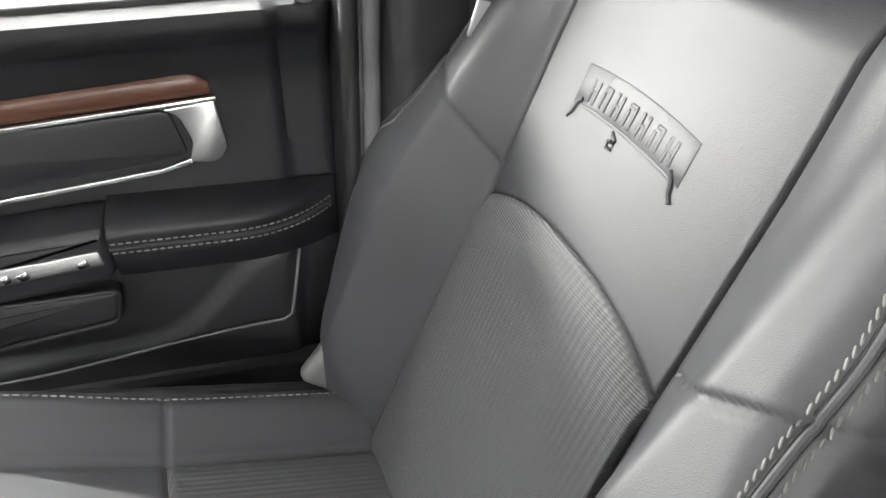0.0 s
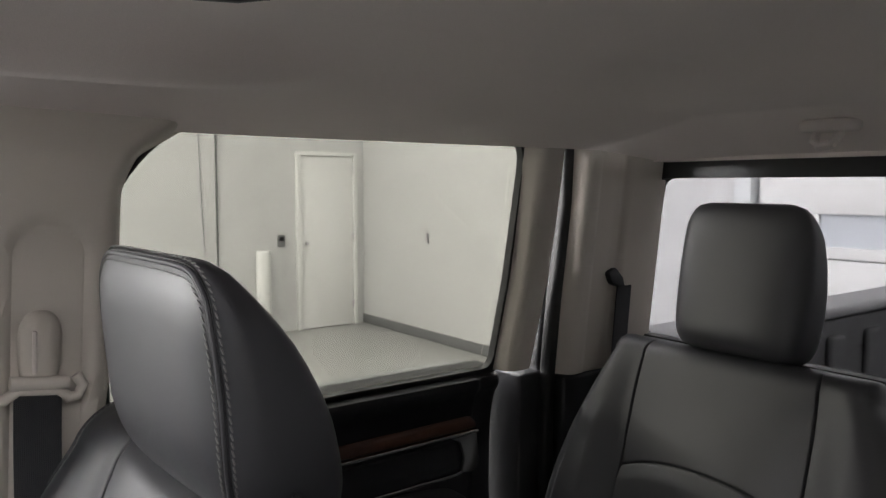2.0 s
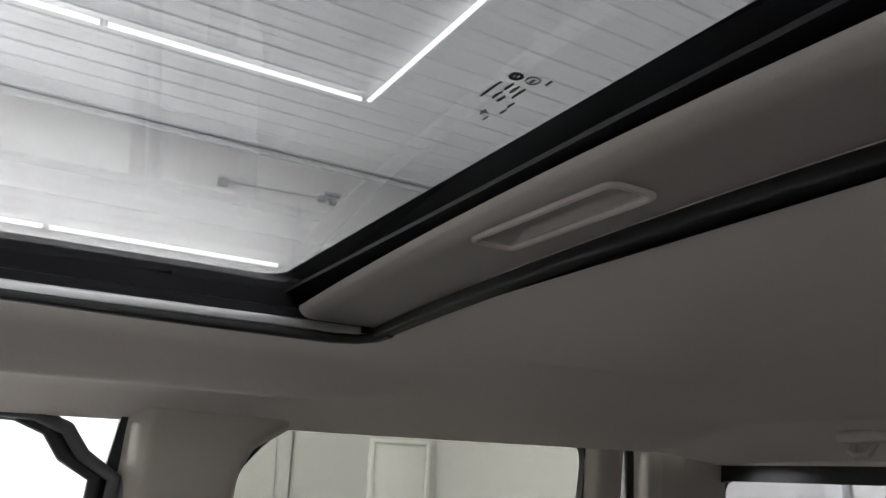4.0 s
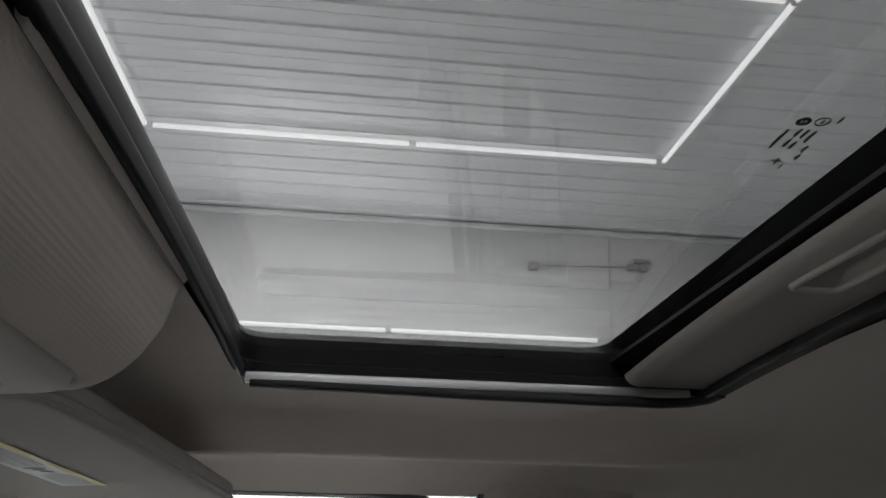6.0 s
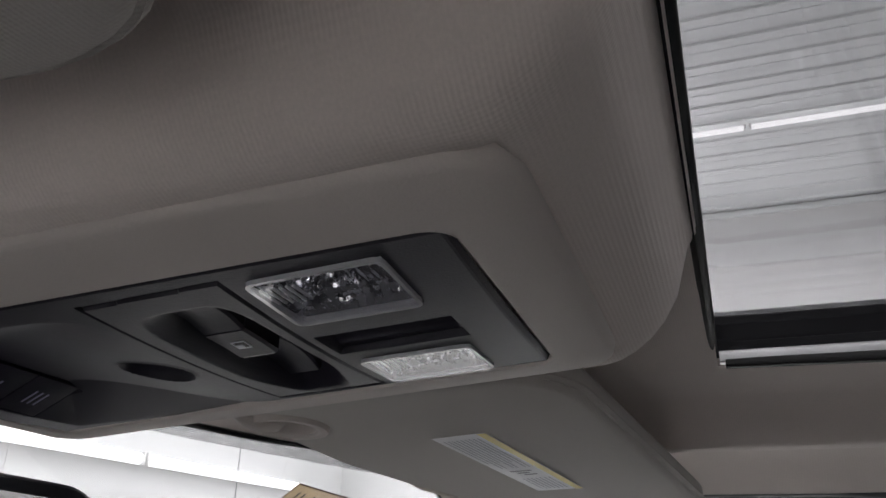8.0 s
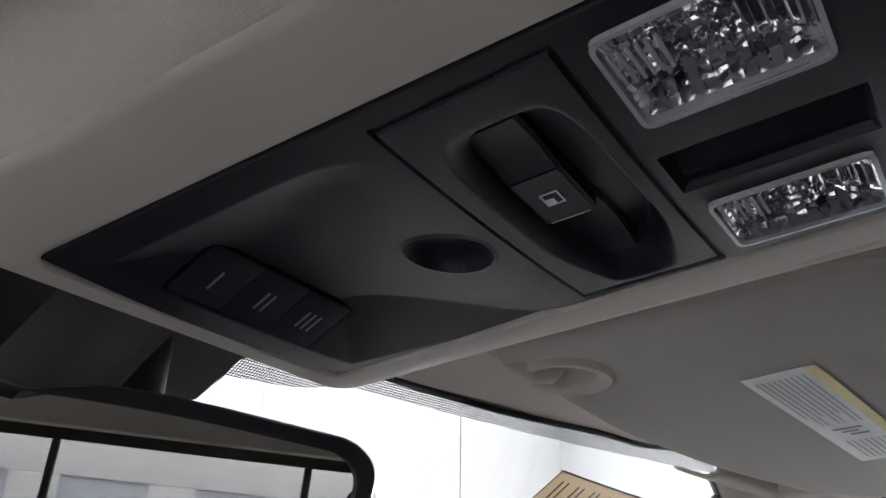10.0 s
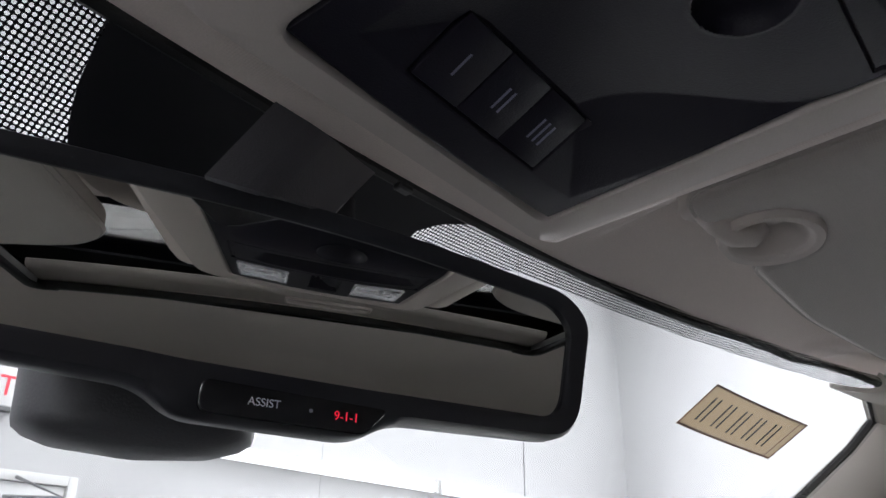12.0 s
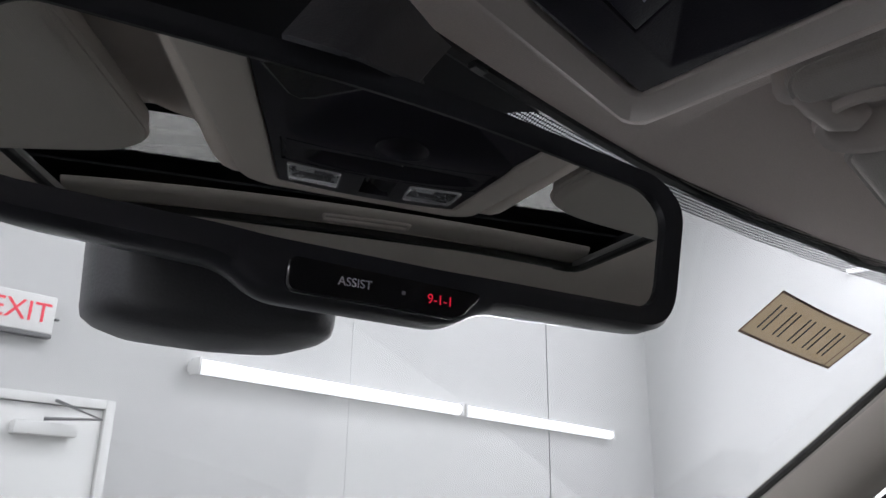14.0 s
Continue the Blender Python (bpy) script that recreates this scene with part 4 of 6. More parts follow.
# ---- overhead console ----
def overhead_console():
    t = thing("overhead_console", "black overhead console in a greige bezel with map lamps", "console", matrix=pose(0, 0.0624, 1.7363, -4.08, 2.0, 0))
    def put(name, bm, *rest, **more):
        """A part of the console, bent to its shallow crosswise bow."""
        for v in bm.verts:
            v.co.z += 0.5 * v.co.x ** 2
        return part(name, bm, *rest, **more)

    outl = fillet([(-0.100, -0.027), (0.091, -0.027), (0.105, 0.2935), (-0.116, 0.2955)], [0.022, 0.022, 0.016, 0.02], 8)
    hole = fillet([(-0.0700, -0.001), (0.0700, -0.001), (0.0805, 0.2795), (-0.0785, 0.2795)], [0.012, 0.012, 0.008, 0.010], 8)
    # bezel: rounded outside, with a crisp inner lip that falls to the plate
    bm = bmesh.new()
    rings = []
    n = len(outl)
    for w, dz in ((0.0, 0.016), (0.0, 0.0055), (0.05, 0.0016), (0.14, 0.0), (0.90, 0.0002), (0.97, 0.0004), (1.0, 0.0014), (1.0, 0.006)):
        rings.append([bm.verts.new((lerp(outl[i][0], hole[i][0], w), lerp(outl[i][1], hole[i][1], w), dz)) for i in range(n)])
    for a, b in zip(rings, rings[1:]):
        for i in range(n):
            bm.faces.new((a[i - 1], a[i], b[i], b[i - 1]))
    put("bezel", bm, M["bezel"], t, "smooth greige plastic bezel")

    def half(y):
        return lerp(0.0688, 0.0780, y / 0.277)

    TILT = 0.42  # slope of the recess's front wall, which carries the buttons

    def depth(x, y):
        # recess in front of the switch: a floor that deepens forward, met by flat front, right and left walls
        floor_d = 0.0125 * smooth(0.138, 0.228, y)
        right_d = 0.28 * (0.070 + 0.09 * (0.257 - y) - x)
        left_d = 0.42 * (x + 0.0615)
        k = 0.0014
        soft = -k * math.log(math.exp(-floor_d / k) + math.exp(-left_d / k))
        d = max(0.0, min(soft, right_d, TILT * (0.2590 - y)))
        # button seat
        e = max(abs(x) / 0.0385, abs(y - 0.2440) / 0.0142)
        d += 0.0028 * smooth(1.03, 0.98, e)
        # round cup with a crisp rim
        e = math.hypot(x - 0.006, y - 0.158) / 0.0155
        d += 0.0088 * max(0.0, 1 - e * e) ** 0.55 - 0.0004 * math.exp(-((e - 1.05) / 0.05) ** 2)
        # switch panel: a seam round it, then a bowed well
        e = max(abs(x - 0.002) / 0.066, abs(y - 0.1075) / 0.0275)
        if 0.975 < e < 1.015:
            d = max(d, 0.0014)
        if e <= 0.975:
            bow = 0.0205 * (1 - 0.25 * smooth(0.02, 0.06, x))
            g = (abs((x - 0.007) / 0.056) ** 5 + abs((y - 0.1065) / bow) ** 5) ** 0.2
            d = 0.0135 * smooth(1.04, 0.70, g)
        # openings behind the lamps
        if 0.0250 < abs(x) < 0.0605 and 0.0250 < y < 0.0715:
            d = 0.0110
        # slot between the lamps, with a sloping block in it
        e = max(abs(x - 0.0032) / 0.0108, abs(y - 0.0480) / 0.0265)
        if e < 1.06:
            d = max(d, lerp(0.003, 0.011, smooth(0.010, -0.006, x)) * smooth(1.05, 0.95, e))
        return d

    def plate(u, v):
        y = lerp(0.0005, 0.2775, v)
        x = lerp(-half(y), half(y) + 0.0015 * v, u)
        e = min(u, 1 - u, v, 1 - v)
        return x, y, 0.0012 + depth(x, y) + 0.002 * (1 - smooth(0, 0.008, e))
    put("plate", sheet(plate, 210, 350), M["console_black"], t, "matt black plastic plate", angle=24)
    # lamps: a clear ribbed lens over a bright faceted reflector
    for s in (-1, 1):
        x0, x1, y0, y1 = sorted((s * 0.0240, s * 0.0615)) + [0.0240, 0.0725]
        cx = (x0 + x1) / 2
        poly = fillet([(x0, y0), (x1, y0), (x1, y1), (x0, y1)], 0.004, 4)
        inn = fillet([(x0 + 0.0014, y0 + 0.0014), (x1 - 0.0014, y0 + 0.0014), (x1 - 0.0014, y1 - 0.0014), (x0 + 0.0014, y1 - 0.0014)], 0.003, 4)
        lamp_part = put("map_lamp", ring(poly, inn, -0.0004, 0.003), M["lens_rim"], t, "clear map lamp with a bright reflector, unlit")
        part("lens", prism(inn, 0.0003, 0.0009), M["lens"], lamp_part)
        rng = random.Random(7 + s)
        tilts = [[(rng.uniform(-0.55, 0.55), rng.uniform(-0.55, 0.55)) for _ in range(14)] for _ in range(10)]

        def refl(u, v, x0=x0, x1=x1, y0=y0, y1=y1, cx=cx):
            x, y = lerp(x0 + 0.0015, x1 - 0.0015, u), lerp(y0 + 0.0015, y1 - 0.0015, v)
            e = max(abs(u - 0.5), abs(v - 0.5)) * 2
            i, j = min(9, int(u * 10)), min(13, int(v * 14))
            a, b = tilts[i][j]
            fu, fv = u * 10 - i - 0.5, v * 14 - j - 0.5
            z = 0.0034 * (a * fu + b * fv)
            r = math.hypot(x - cx, (y - 0.050))
            if r < 0.0085:
                z = 0.0016 * math.cos(r * 1500)
            elif abs(x - cx) < 0.007 and y < 0.046:
                z = 0.0011 * math.sin(y * 2600)
            return x, y, 0.0030 + 0.0055 * (1 - e ** 3) + z * (1 - e ** 6)
        part("reflector", sheet(refl, 60, 84), M["reflector"], lamp_part, angle=14)
        for k in range(6):
            part("lens_rib", rbox((0.0130, 0.0011, 0.0010), 0.0003, 1, Matrix.Translation((cx - 0.006, 0.0575 + k * 0.0024, 0.0018))), M["lens_rib"], lamp_part)
    # garage opener buttons, flush in the sloping front wall
    for k in (-1, 0, 1):
        at = pose(k * 0.0252, 0.2440, 0.0012 + TILT * 0.0150, -math.degrees(math.atan(TILT)), 0, 0)
        b = part("opener_button", rbox((0.0247, 0.0285, 0.0040), 0.0007, 2, at @ Matrix.Translation((0, 0, 0.0017))), M["console_black"], t, "black opener button with white bars")
        for j in range(k + 2):
            part("bar", rbox((0.0010, 0.0100, 0.0003), 0, 1, at @ Matrix.Translation(((j - (k + 1) / 2) * 0.0034, 0.001, -0.0004))), M["dim_print"], b)
    # sunroof switch: a tile with a printed square at the end of a ramp, sunk in the well, and a hollow beyond it
    wy = 0.1130
    def block(x0, x1, za, zb, sag, hw=0.0095):
        """A bar across the well whose visible face runs from one depth to another."""
        m = bmesh.new()
        rows = []
        for k in range(13):
            w = k / 12
            x, z = lerp(x0, x1, w), lerp(za, zb, w) + sag * math.sin(math.pi * w)
            rows.append([m.verts.new((x, wy + q * hw, z + dz)) for q, dz in ((-1, 0.012), (-1, 0.0012), (-0.88, 0.0), (0.88, 0.0), (1, 0.0012), (1, 0.012))])
        for a, b in zip(rows, rows[1:]):
            for i in range(5):
                m.faces.new((a[i], a[i + 1], b[i + 1], b[i]))
        m.faces.new(rows[0])
        m.faces.new(rows[-1][::-1])
        return m
    tz = lambda x: lerp(0.0074, 0.0060, (x + 0.0125) / 0.0255)
    sw = part("rocker_switch", block(-0.0125, 0.0130, 0.0074, 0.0060, 0.0002), M["console_black"], t, "black sunroof rocker switch")
    for a, b, c, d in ((-0.0032, 0.0038, 0.0026, 0.0032), (-0.0032, 0.0038, -0.0032, -0.0026), (-0.0032, -0.0026, -0.0032, 0.0032), (0.0032, 0.0038, -0.0032, 0.0032), (0.0002, 0.0038, -0.0004, 0.0032)):
        part("icon", prism([(a, c), (b, c), (b, d), (a, d)], 0, 0.0003, f=lambda x, y, z: (x, y + wy, tz(x) - 0.0002 + z)), M["white_print"], sw)
    part("rocker_edge", box(0.0126, 0.0133, wy - 0.0072, wy + 0.0072, 0.0058, 0.0064, 0), M["satin"], sw)
    part("switch_ramp", block(-0.0385, -0.0130, 0.0104, 0.0078, 0.0012), M["console_black"], t)
    part("switch_ramp", block(0.0136, 0.0500, 0.0125, 0.0085, 0.0024), M["console_black"], t)
    for k in range(2):
        part("slot_rib", rbox((0.0015, 0.046, 0.003), 0.0006, 1, Matrix.Translation((-0.0035 + k * 0.0040, 0.048, 0.0105 - k * 0.001))), M["black"], t)


M["lens_rim"] = material("clear_plastic_rim", (0.50, 0.50, 0.53), 0.12, spots=0.1, spot_size=40, grain=0.05)
M["lens_rib"] = material("lens_rib", (0.75, 0.75, 0.78), 0.15, spots=0.1, spot_size=60)
M["lens"] = thin_glass("clear_lens", (0.96, 0.96, 0.97))
M["reflector"] = material("lamp_reflector", (0.86, 0.86, 0.89), 0.09, 1.0, spots=0.05, spot_size=60, grain=0.02)
overhead_console()


# ---- sun visors ----
def visor_z(x):
    return 1.7375 - 0.09 * (abs(x) - 0.22)


def sun_visor(s):
    t = thing("sun_visor", "folded greige cloth sun visor" + (" with a white warning label" if s > 0 else ""), "sun visor", (0 if s > 0 else -0.022, 0, 0), group="sun visors")
    notch = [(0.182, 0.305), (0.180, 0.270), (0.195, 0.251), (0.223, 0.252), (0.237, 0.270), (0.240, 0.300)]
    pts = [(0.132, 0.074), (0.40, 0.040), (0.560, 0.020), (0.600, 0.060), (0.592, 0.180), (0.515, 0.240), (0.435, 0.271), (0.33, 0.296)] + notch[::-1] + [(0.150, 0.300)]
    rr = [0.055, 0.03, 0.03, 0.03, 0.04, 0.03, 0.03, 0.02, 0.014, 0.012, 0.012, 0.012, 0.012, 0.014, 0.015]
    poly = fillet([(s * p[0], p[1]) for p in pts], rr, 9)
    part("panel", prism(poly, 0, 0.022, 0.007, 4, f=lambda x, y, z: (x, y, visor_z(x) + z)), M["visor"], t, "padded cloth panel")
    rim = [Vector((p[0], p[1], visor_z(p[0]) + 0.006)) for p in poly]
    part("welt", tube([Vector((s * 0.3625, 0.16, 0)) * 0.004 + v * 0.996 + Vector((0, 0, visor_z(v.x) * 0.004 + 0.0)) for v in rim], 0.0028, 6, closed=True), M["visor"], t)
    # clip: a rod end resting in a rounded dish let into the edge
    cx, cy = 0.2095, 0.2775

    def dish(u, v):
        a = 2 * math.pi * u
        r = 1.42 * v
        x, y = cx + 0.0265 * r * math.cos(a), min(0.3035, cy + 0.0265 * r * math.sin(a))
        q = math.hypot(r * math.cos(a) + 0.10, r * math.sin(a) - 0.02)
        z = 0.016 * smooth(0.80, 0.56, q) - 0.0012 * smooth(0.74, 0.86, r) + 0.0040 * smooth(1.02, 1.07, r) + 0.006 * smooth(1.25, 1.42, r)
        return s * x, y, visor_z(x) - 0.0006 + z
    part("clip_dish", sheet(dish, 72, 60), M["bezel"], t, "greige plastic clip dish", angle=35)
    part("clip_rod", tube([(s * 0.172, 0.302, visor_z(0.175) + 0.012), (s * 0.183, 0.297, visor_z(0.183) + 0.003), (s * 0.196, 0.292, visor_z(0.196) + 0.0005), (s * 0.205, 0.286, visor_z(0.205) + 0.003), (s * 0.209, 0.283, visor_z(0.209) + 0.009)], 0.0066, 14), M["bezel"], t)
    part("clip_mount", prism(circle(0.012, 18), 0, 0.03, 0.005, 3, f=lambda x, y, z: (x + s * 0.176, y + 0.301, visor_z(0.18) + 0.006 + z)), M["bezel"], t)
    part("hinge_rod", tube([(s * 0.47, 0.262, visor_z(0.47) + 0.012), (s * 0.60, 0.215, visor_z(0.60) + 0.014)], 0.007, 10), M["bezel"], t)
    part("hinge_base", prism(fillet([(s * 0.57, 0.19), (s * 0.64, 0.17), (s * 0.645, 0.24), (s * 0.58, 0.255)], 0.015, 5), 0, 0.03, 0.006, 3, f=lambda x, y, z: (x, y, visor_z(x) + 0.006 + z)), M["bezel"], t)
    if s > 0:
        # warning label: white with a yellow head, its text too small to read
        a, b, d = Vector((0.240, 0.146)), Vector((0.440, 0.118)), Vector((0.012, 0.043))

        def on(u, v, lift):
            p = a + (b - a) * u + d * v
            return p.x, p.y, visor_z(p.x) - lift
        lab = part("warning_label", sheet(lambda u, v: on(u, v, 0.0006), 10, 4), M["label"], t, "white warning label with small grey print")
        part("head_strip", sheet(lambda u, v: on(u, v * 0.16, 0.0010), 8, 1), M["yellow"], lab)
        for k in range(9):
            u0, u1 = 0.05, 0.52 - 0.1 * (k % 3 == 2)
            v0 = 0.24 + k * 0.078
            part("text_bar", sheet(lambda u, v: on(lerp(u0, u1, u), lerp(v0, v0 + 0.03, v), 0.0010), 4, 1), M["text_grey"], lab)
        for k in range(7):
            v0 = 0.24 + k * 0.09
            part("text_bar", sheet(lambda u, v: on(lerp(0.72, 0.95, u), lerp(v0, v0 + 0.03, v), 0.0010), 4, 1), M["text_grey"], lab)
        for k in range(3):
            part("pictogram", sheet(lambda u, v: on(lerp(0.57 + 0.035 * k, 0.59 + 0.035 * k, u), lerp(0.35 + 0.1 * (k % 2), 0.78 - 0.08 * k, v), 0.0010), 2, 1), M["ink"], lab)
    return t


M["text_grey"] = material("small_print", (0.42, 0.42, 0.46), 0.6)
sun_visor(1)
sun_visor(-1)


# ---- mirror ----
def rearview_mirror():
    mm = pose(-0.0055, 0.3890, 1.6582, MIRROR_TILT, 0, -18.5) @ pose(0, 0, 0, 0, MIRROR_LEAN, 0)
    t = thing("rearview_mirror", "black rear-view mirror with assist and emergency call buttons", "mirror", matrix=mm)
    # local: x along the mirror, z up, -y towards the cab
    low = [(-0.142, -0.034), (-0.065, -0.0375), (-0.052, -0.0465), (0.016, -0.0475), (0.031, -0.0385), (0.123, -0.0365)]
    top = [(0.1325, 0.022), (0.117, 0.0335), (0.0, 0.0435), (-0.135, 0.0385), (-0.150, 0.026)]
    outl = fillet(low + top, [0.02, 0.02, 0.012, 0.010, 0.012, 0.018, 0.018, 0.014, 0.06, 0.015, 0.018], 6)
    ins = [(-0.136, -0.024), (-0.065, -0.0255), (-0.052, -0.0262), (0.012, -0.0268), (0.026, -0.0268), (0.114, -0.0262), (0.1200, 0.016), (0.109, 0.0255), (0.0, 0.0345), (-0.130, 0.030), (-0.140, 0.020)]
    inn = fillet(ins, [0.014, 0.02, 0.012, 0.010, 0.012, 0.012, 0.014, 0.012, 0.06, 0.013, 0.014], 6)
    bm = bmesh.new()
    n = len(outl)
    rings = []
    for w, y in ((-1.0, 0.034), (-0.75, 0.036), (-0.40, 0.030), (-0.12, 0.018), (0.0, 0.004), (0.06, -0.004), (0.25, -0.0075), (0.7, -0.0068), (0.97, -0.0055), (1.0, -0.0025)):
        ring_pts = []
        for i in range(n):
            o, q = Vector(outl[i]), Vector(inn[i])
            p = o.lerp(q, w) if w >= 0 else o * (1 + w * 0.55)
            ring_pts.append(bm.verts.new((p.x, y, p.y)))
        rings.append(ring_pts)
    for a, b in zip(rings, rings[1:]):
        for i in range(n):
            bm.faces.new((a[i - 1], a[i], b[i], b[i - 1]))
    bm.faces.new(rings[0])
    part("housing", bm, M["gloss_housing"], t, "black plastic mirror housing", angle=60)
    part("mirror_glass", prism(inn, -0.0034, -0.0030, f=lambda x, y, z: (x, z, y)), M["mirror"], t, "dark silvered mirror glass")
    # button strip on the chin
    strip = fillet([(-0.046, -0.0440), (0.016, -0.0450), (0.026, -0.0345), (-0.046, -0.0325)], 0.004, 4)
    part("button_strip", prism(strip, -0.0098, -0.0070, 0.0006, 1, f=lambda x, y, z: (x, z, y)), M["gloss_black"], t, "glossy black button strip")
    lettering("assist_text", "ASSIST", 0.0041, M["white_print"], t, pose(-0.0235, -0.0101, -0.0383, 90, 0, 0), 0.0001)
    lettering("call_text", "9-1-1", 0.0047, M["red_glow"], t, pose(0.0080, -0.0101, -0.0393, 90, 0, 0), 0.0001)
    part("indicator", rbox((0.0012, 0.0004, 0.0012), 0, 1, Matrix.Translation((-0.006, -0.0100, -0.0387))), M["ink"], t)
    # lower rear housing, which hangs behind the mirror
    def pod(u, v):
        a = 2 * math.pi * u
        k = v
        hz = lerp(0.020, -0.056, k)
        rx = 0.050 * (1 - 0.10 * k) * (1 if k < 0.86 else math.sqrt(max(0.0, 1 - ((k - 0.86) / 0.14) ** 2)) * 0.92 + 0.08)
        ry = 0.036 * (1 if k < 0.86 else math.sqrt(max(0.0, 1 - ((k - 0.86) / 0.14) ** 2)) * 0.9 + 0.10)
        c, sn = math.cos(a), math.sin(a)
        return -0.050 + rx * math.copysign(abs(c) ** 0.6, c), 0.066 + ry * math.copysign(abs(sn) ** 0.7, sn), hz
    bm = sheet(pod, 56, 26)
    bmesh.ops.remove_doubles(bm, verts=bm.verts, dist=0.0004)
    bmesh.ops.holes_fill(bm, edges=bm.edges, sides=80)
    part("sensor_housing", bm, M["sensor_black"], t, "matt black sensor housing", angle=60)
    part("stem", tube([(0.02, 0.03, 0.01), (0.022, 0.055, 0.045), (0.026, 0.072, 0.085)], 0.011, 14), M["black"], t)
    return t


M["sensor_black"] = material("sensor_black", (0.068, 0.068, 0.075), 0.48, grain=0.15, grain_size=900, spots=0.1, spot_size=14, bump=0.3)
M["gloss_housing"] = material("mirror_housing", (0.028, 0.028, 0.034), 0.38, spots=0.1, spot_size=25, grain=0.08, grain_size=900, bump=0.1)
rearview_mirror()


def mount_cover():
    """The half-round cover on the glass above the mirror."""
    t = thing("mirror_mount", "black half-round mount cover on the windshield above the mirror", "mirror mount")
    ll, lr, ul, ur = Vector((-0.066, 0.391, 1.694)), Vector((-0.012, 0.3815, 1.698)), Vector((-0.040, 0.391, 1.740)), Vector((0.024, 0.397, 1.7385))
    out = Vector((-0.50, -0.72, -0.48))

    def arch(u, v):
        p = ll.lerp(lr, u).lerp(ul.lerp(ur, u), v)
        h = float(np.interp(u, (0.0, 0.30, 0.40, 0.50, 0.82, 0.88, 1.0), (0.0, 0.0125, 0.0145, 0.0130, 0.0015, 0.0, 0.0)))
        return p + out * h
    bm = sheet(arch, 50, 8, thick=0.002)
    part("cover", bm, M["cover_black"], t, "satin black cover", angle=40)
    part("clip_tab", rbox((0.010, 0.006, 0.004), 0.001, 1, Matrix.Translation((0.052, 0.405, 1.745))), M["black"], t)


M["cover_black"] = material("cover_black", (0.070, 0.070, 0.080), 0.38, spots=0.08, spot_size=25, grain=0.2, grain_size=1100, bump=0.5)
mount_cover()


def sticker():
    """A tan stock sticker on the glass, seen from its back; its marks cannot be read."""
    t = thing("windshield_sticker", "tan paper sticker with dark strokes stuck on the windshield", "sticker")
    a, b, c = Vector((0.4400, 0, 1.7250)), Vector((0.5830, 0, 1.7110)), Vector((-0.0005, 0, -0.0265))

    def on(u, v, lift):
        p = a + (b - a) * u + c * v
        return p.x + 0.006 * v, shield_y(p.x, p.z) - 0.0035 - lift, p.z
    part("paper", sheet(lambda u, v: on(u, v, 0), 14, 8), M["kraft"], t)
    for u0, u1, v0, v1 in ((0, 1, 0, 0.045), (0, 1, 0.955, 1), (0.985, 1, 0.045, 0.955), (0, 0.012, 0.045, 0.955), (0.925, 0.935, 0.045, 0.955)):
        part("border", sheet(lambda u, v: on(lerp(u0, u1, u), lerp(v0, v1, v), 0.0005), 8, 2), M["kraft_edge"], t)
    strokes = [((0.13 + 0.165 * k + d, 0.24), (0.12 + 0.165 * k + d, 0.80)) for k in range(5) for d in (0.0, 0.055)]
    for p, q in strokes:
        p, q = Vector((0.94 - p[0], p[1])), Vector((0.94 - q[0], q[1]))
        d = (q - p).normalized()
        nrm = Vector((-d.y * 0.0085, d.x * 0.045))
        part("stroke", sheet(lambda u, v: on(*(p.lerp(q, u) + nrm * (v - 0.5) * 2), 0.0010), 3, 1), M["dark_ink"], t)


sticker()


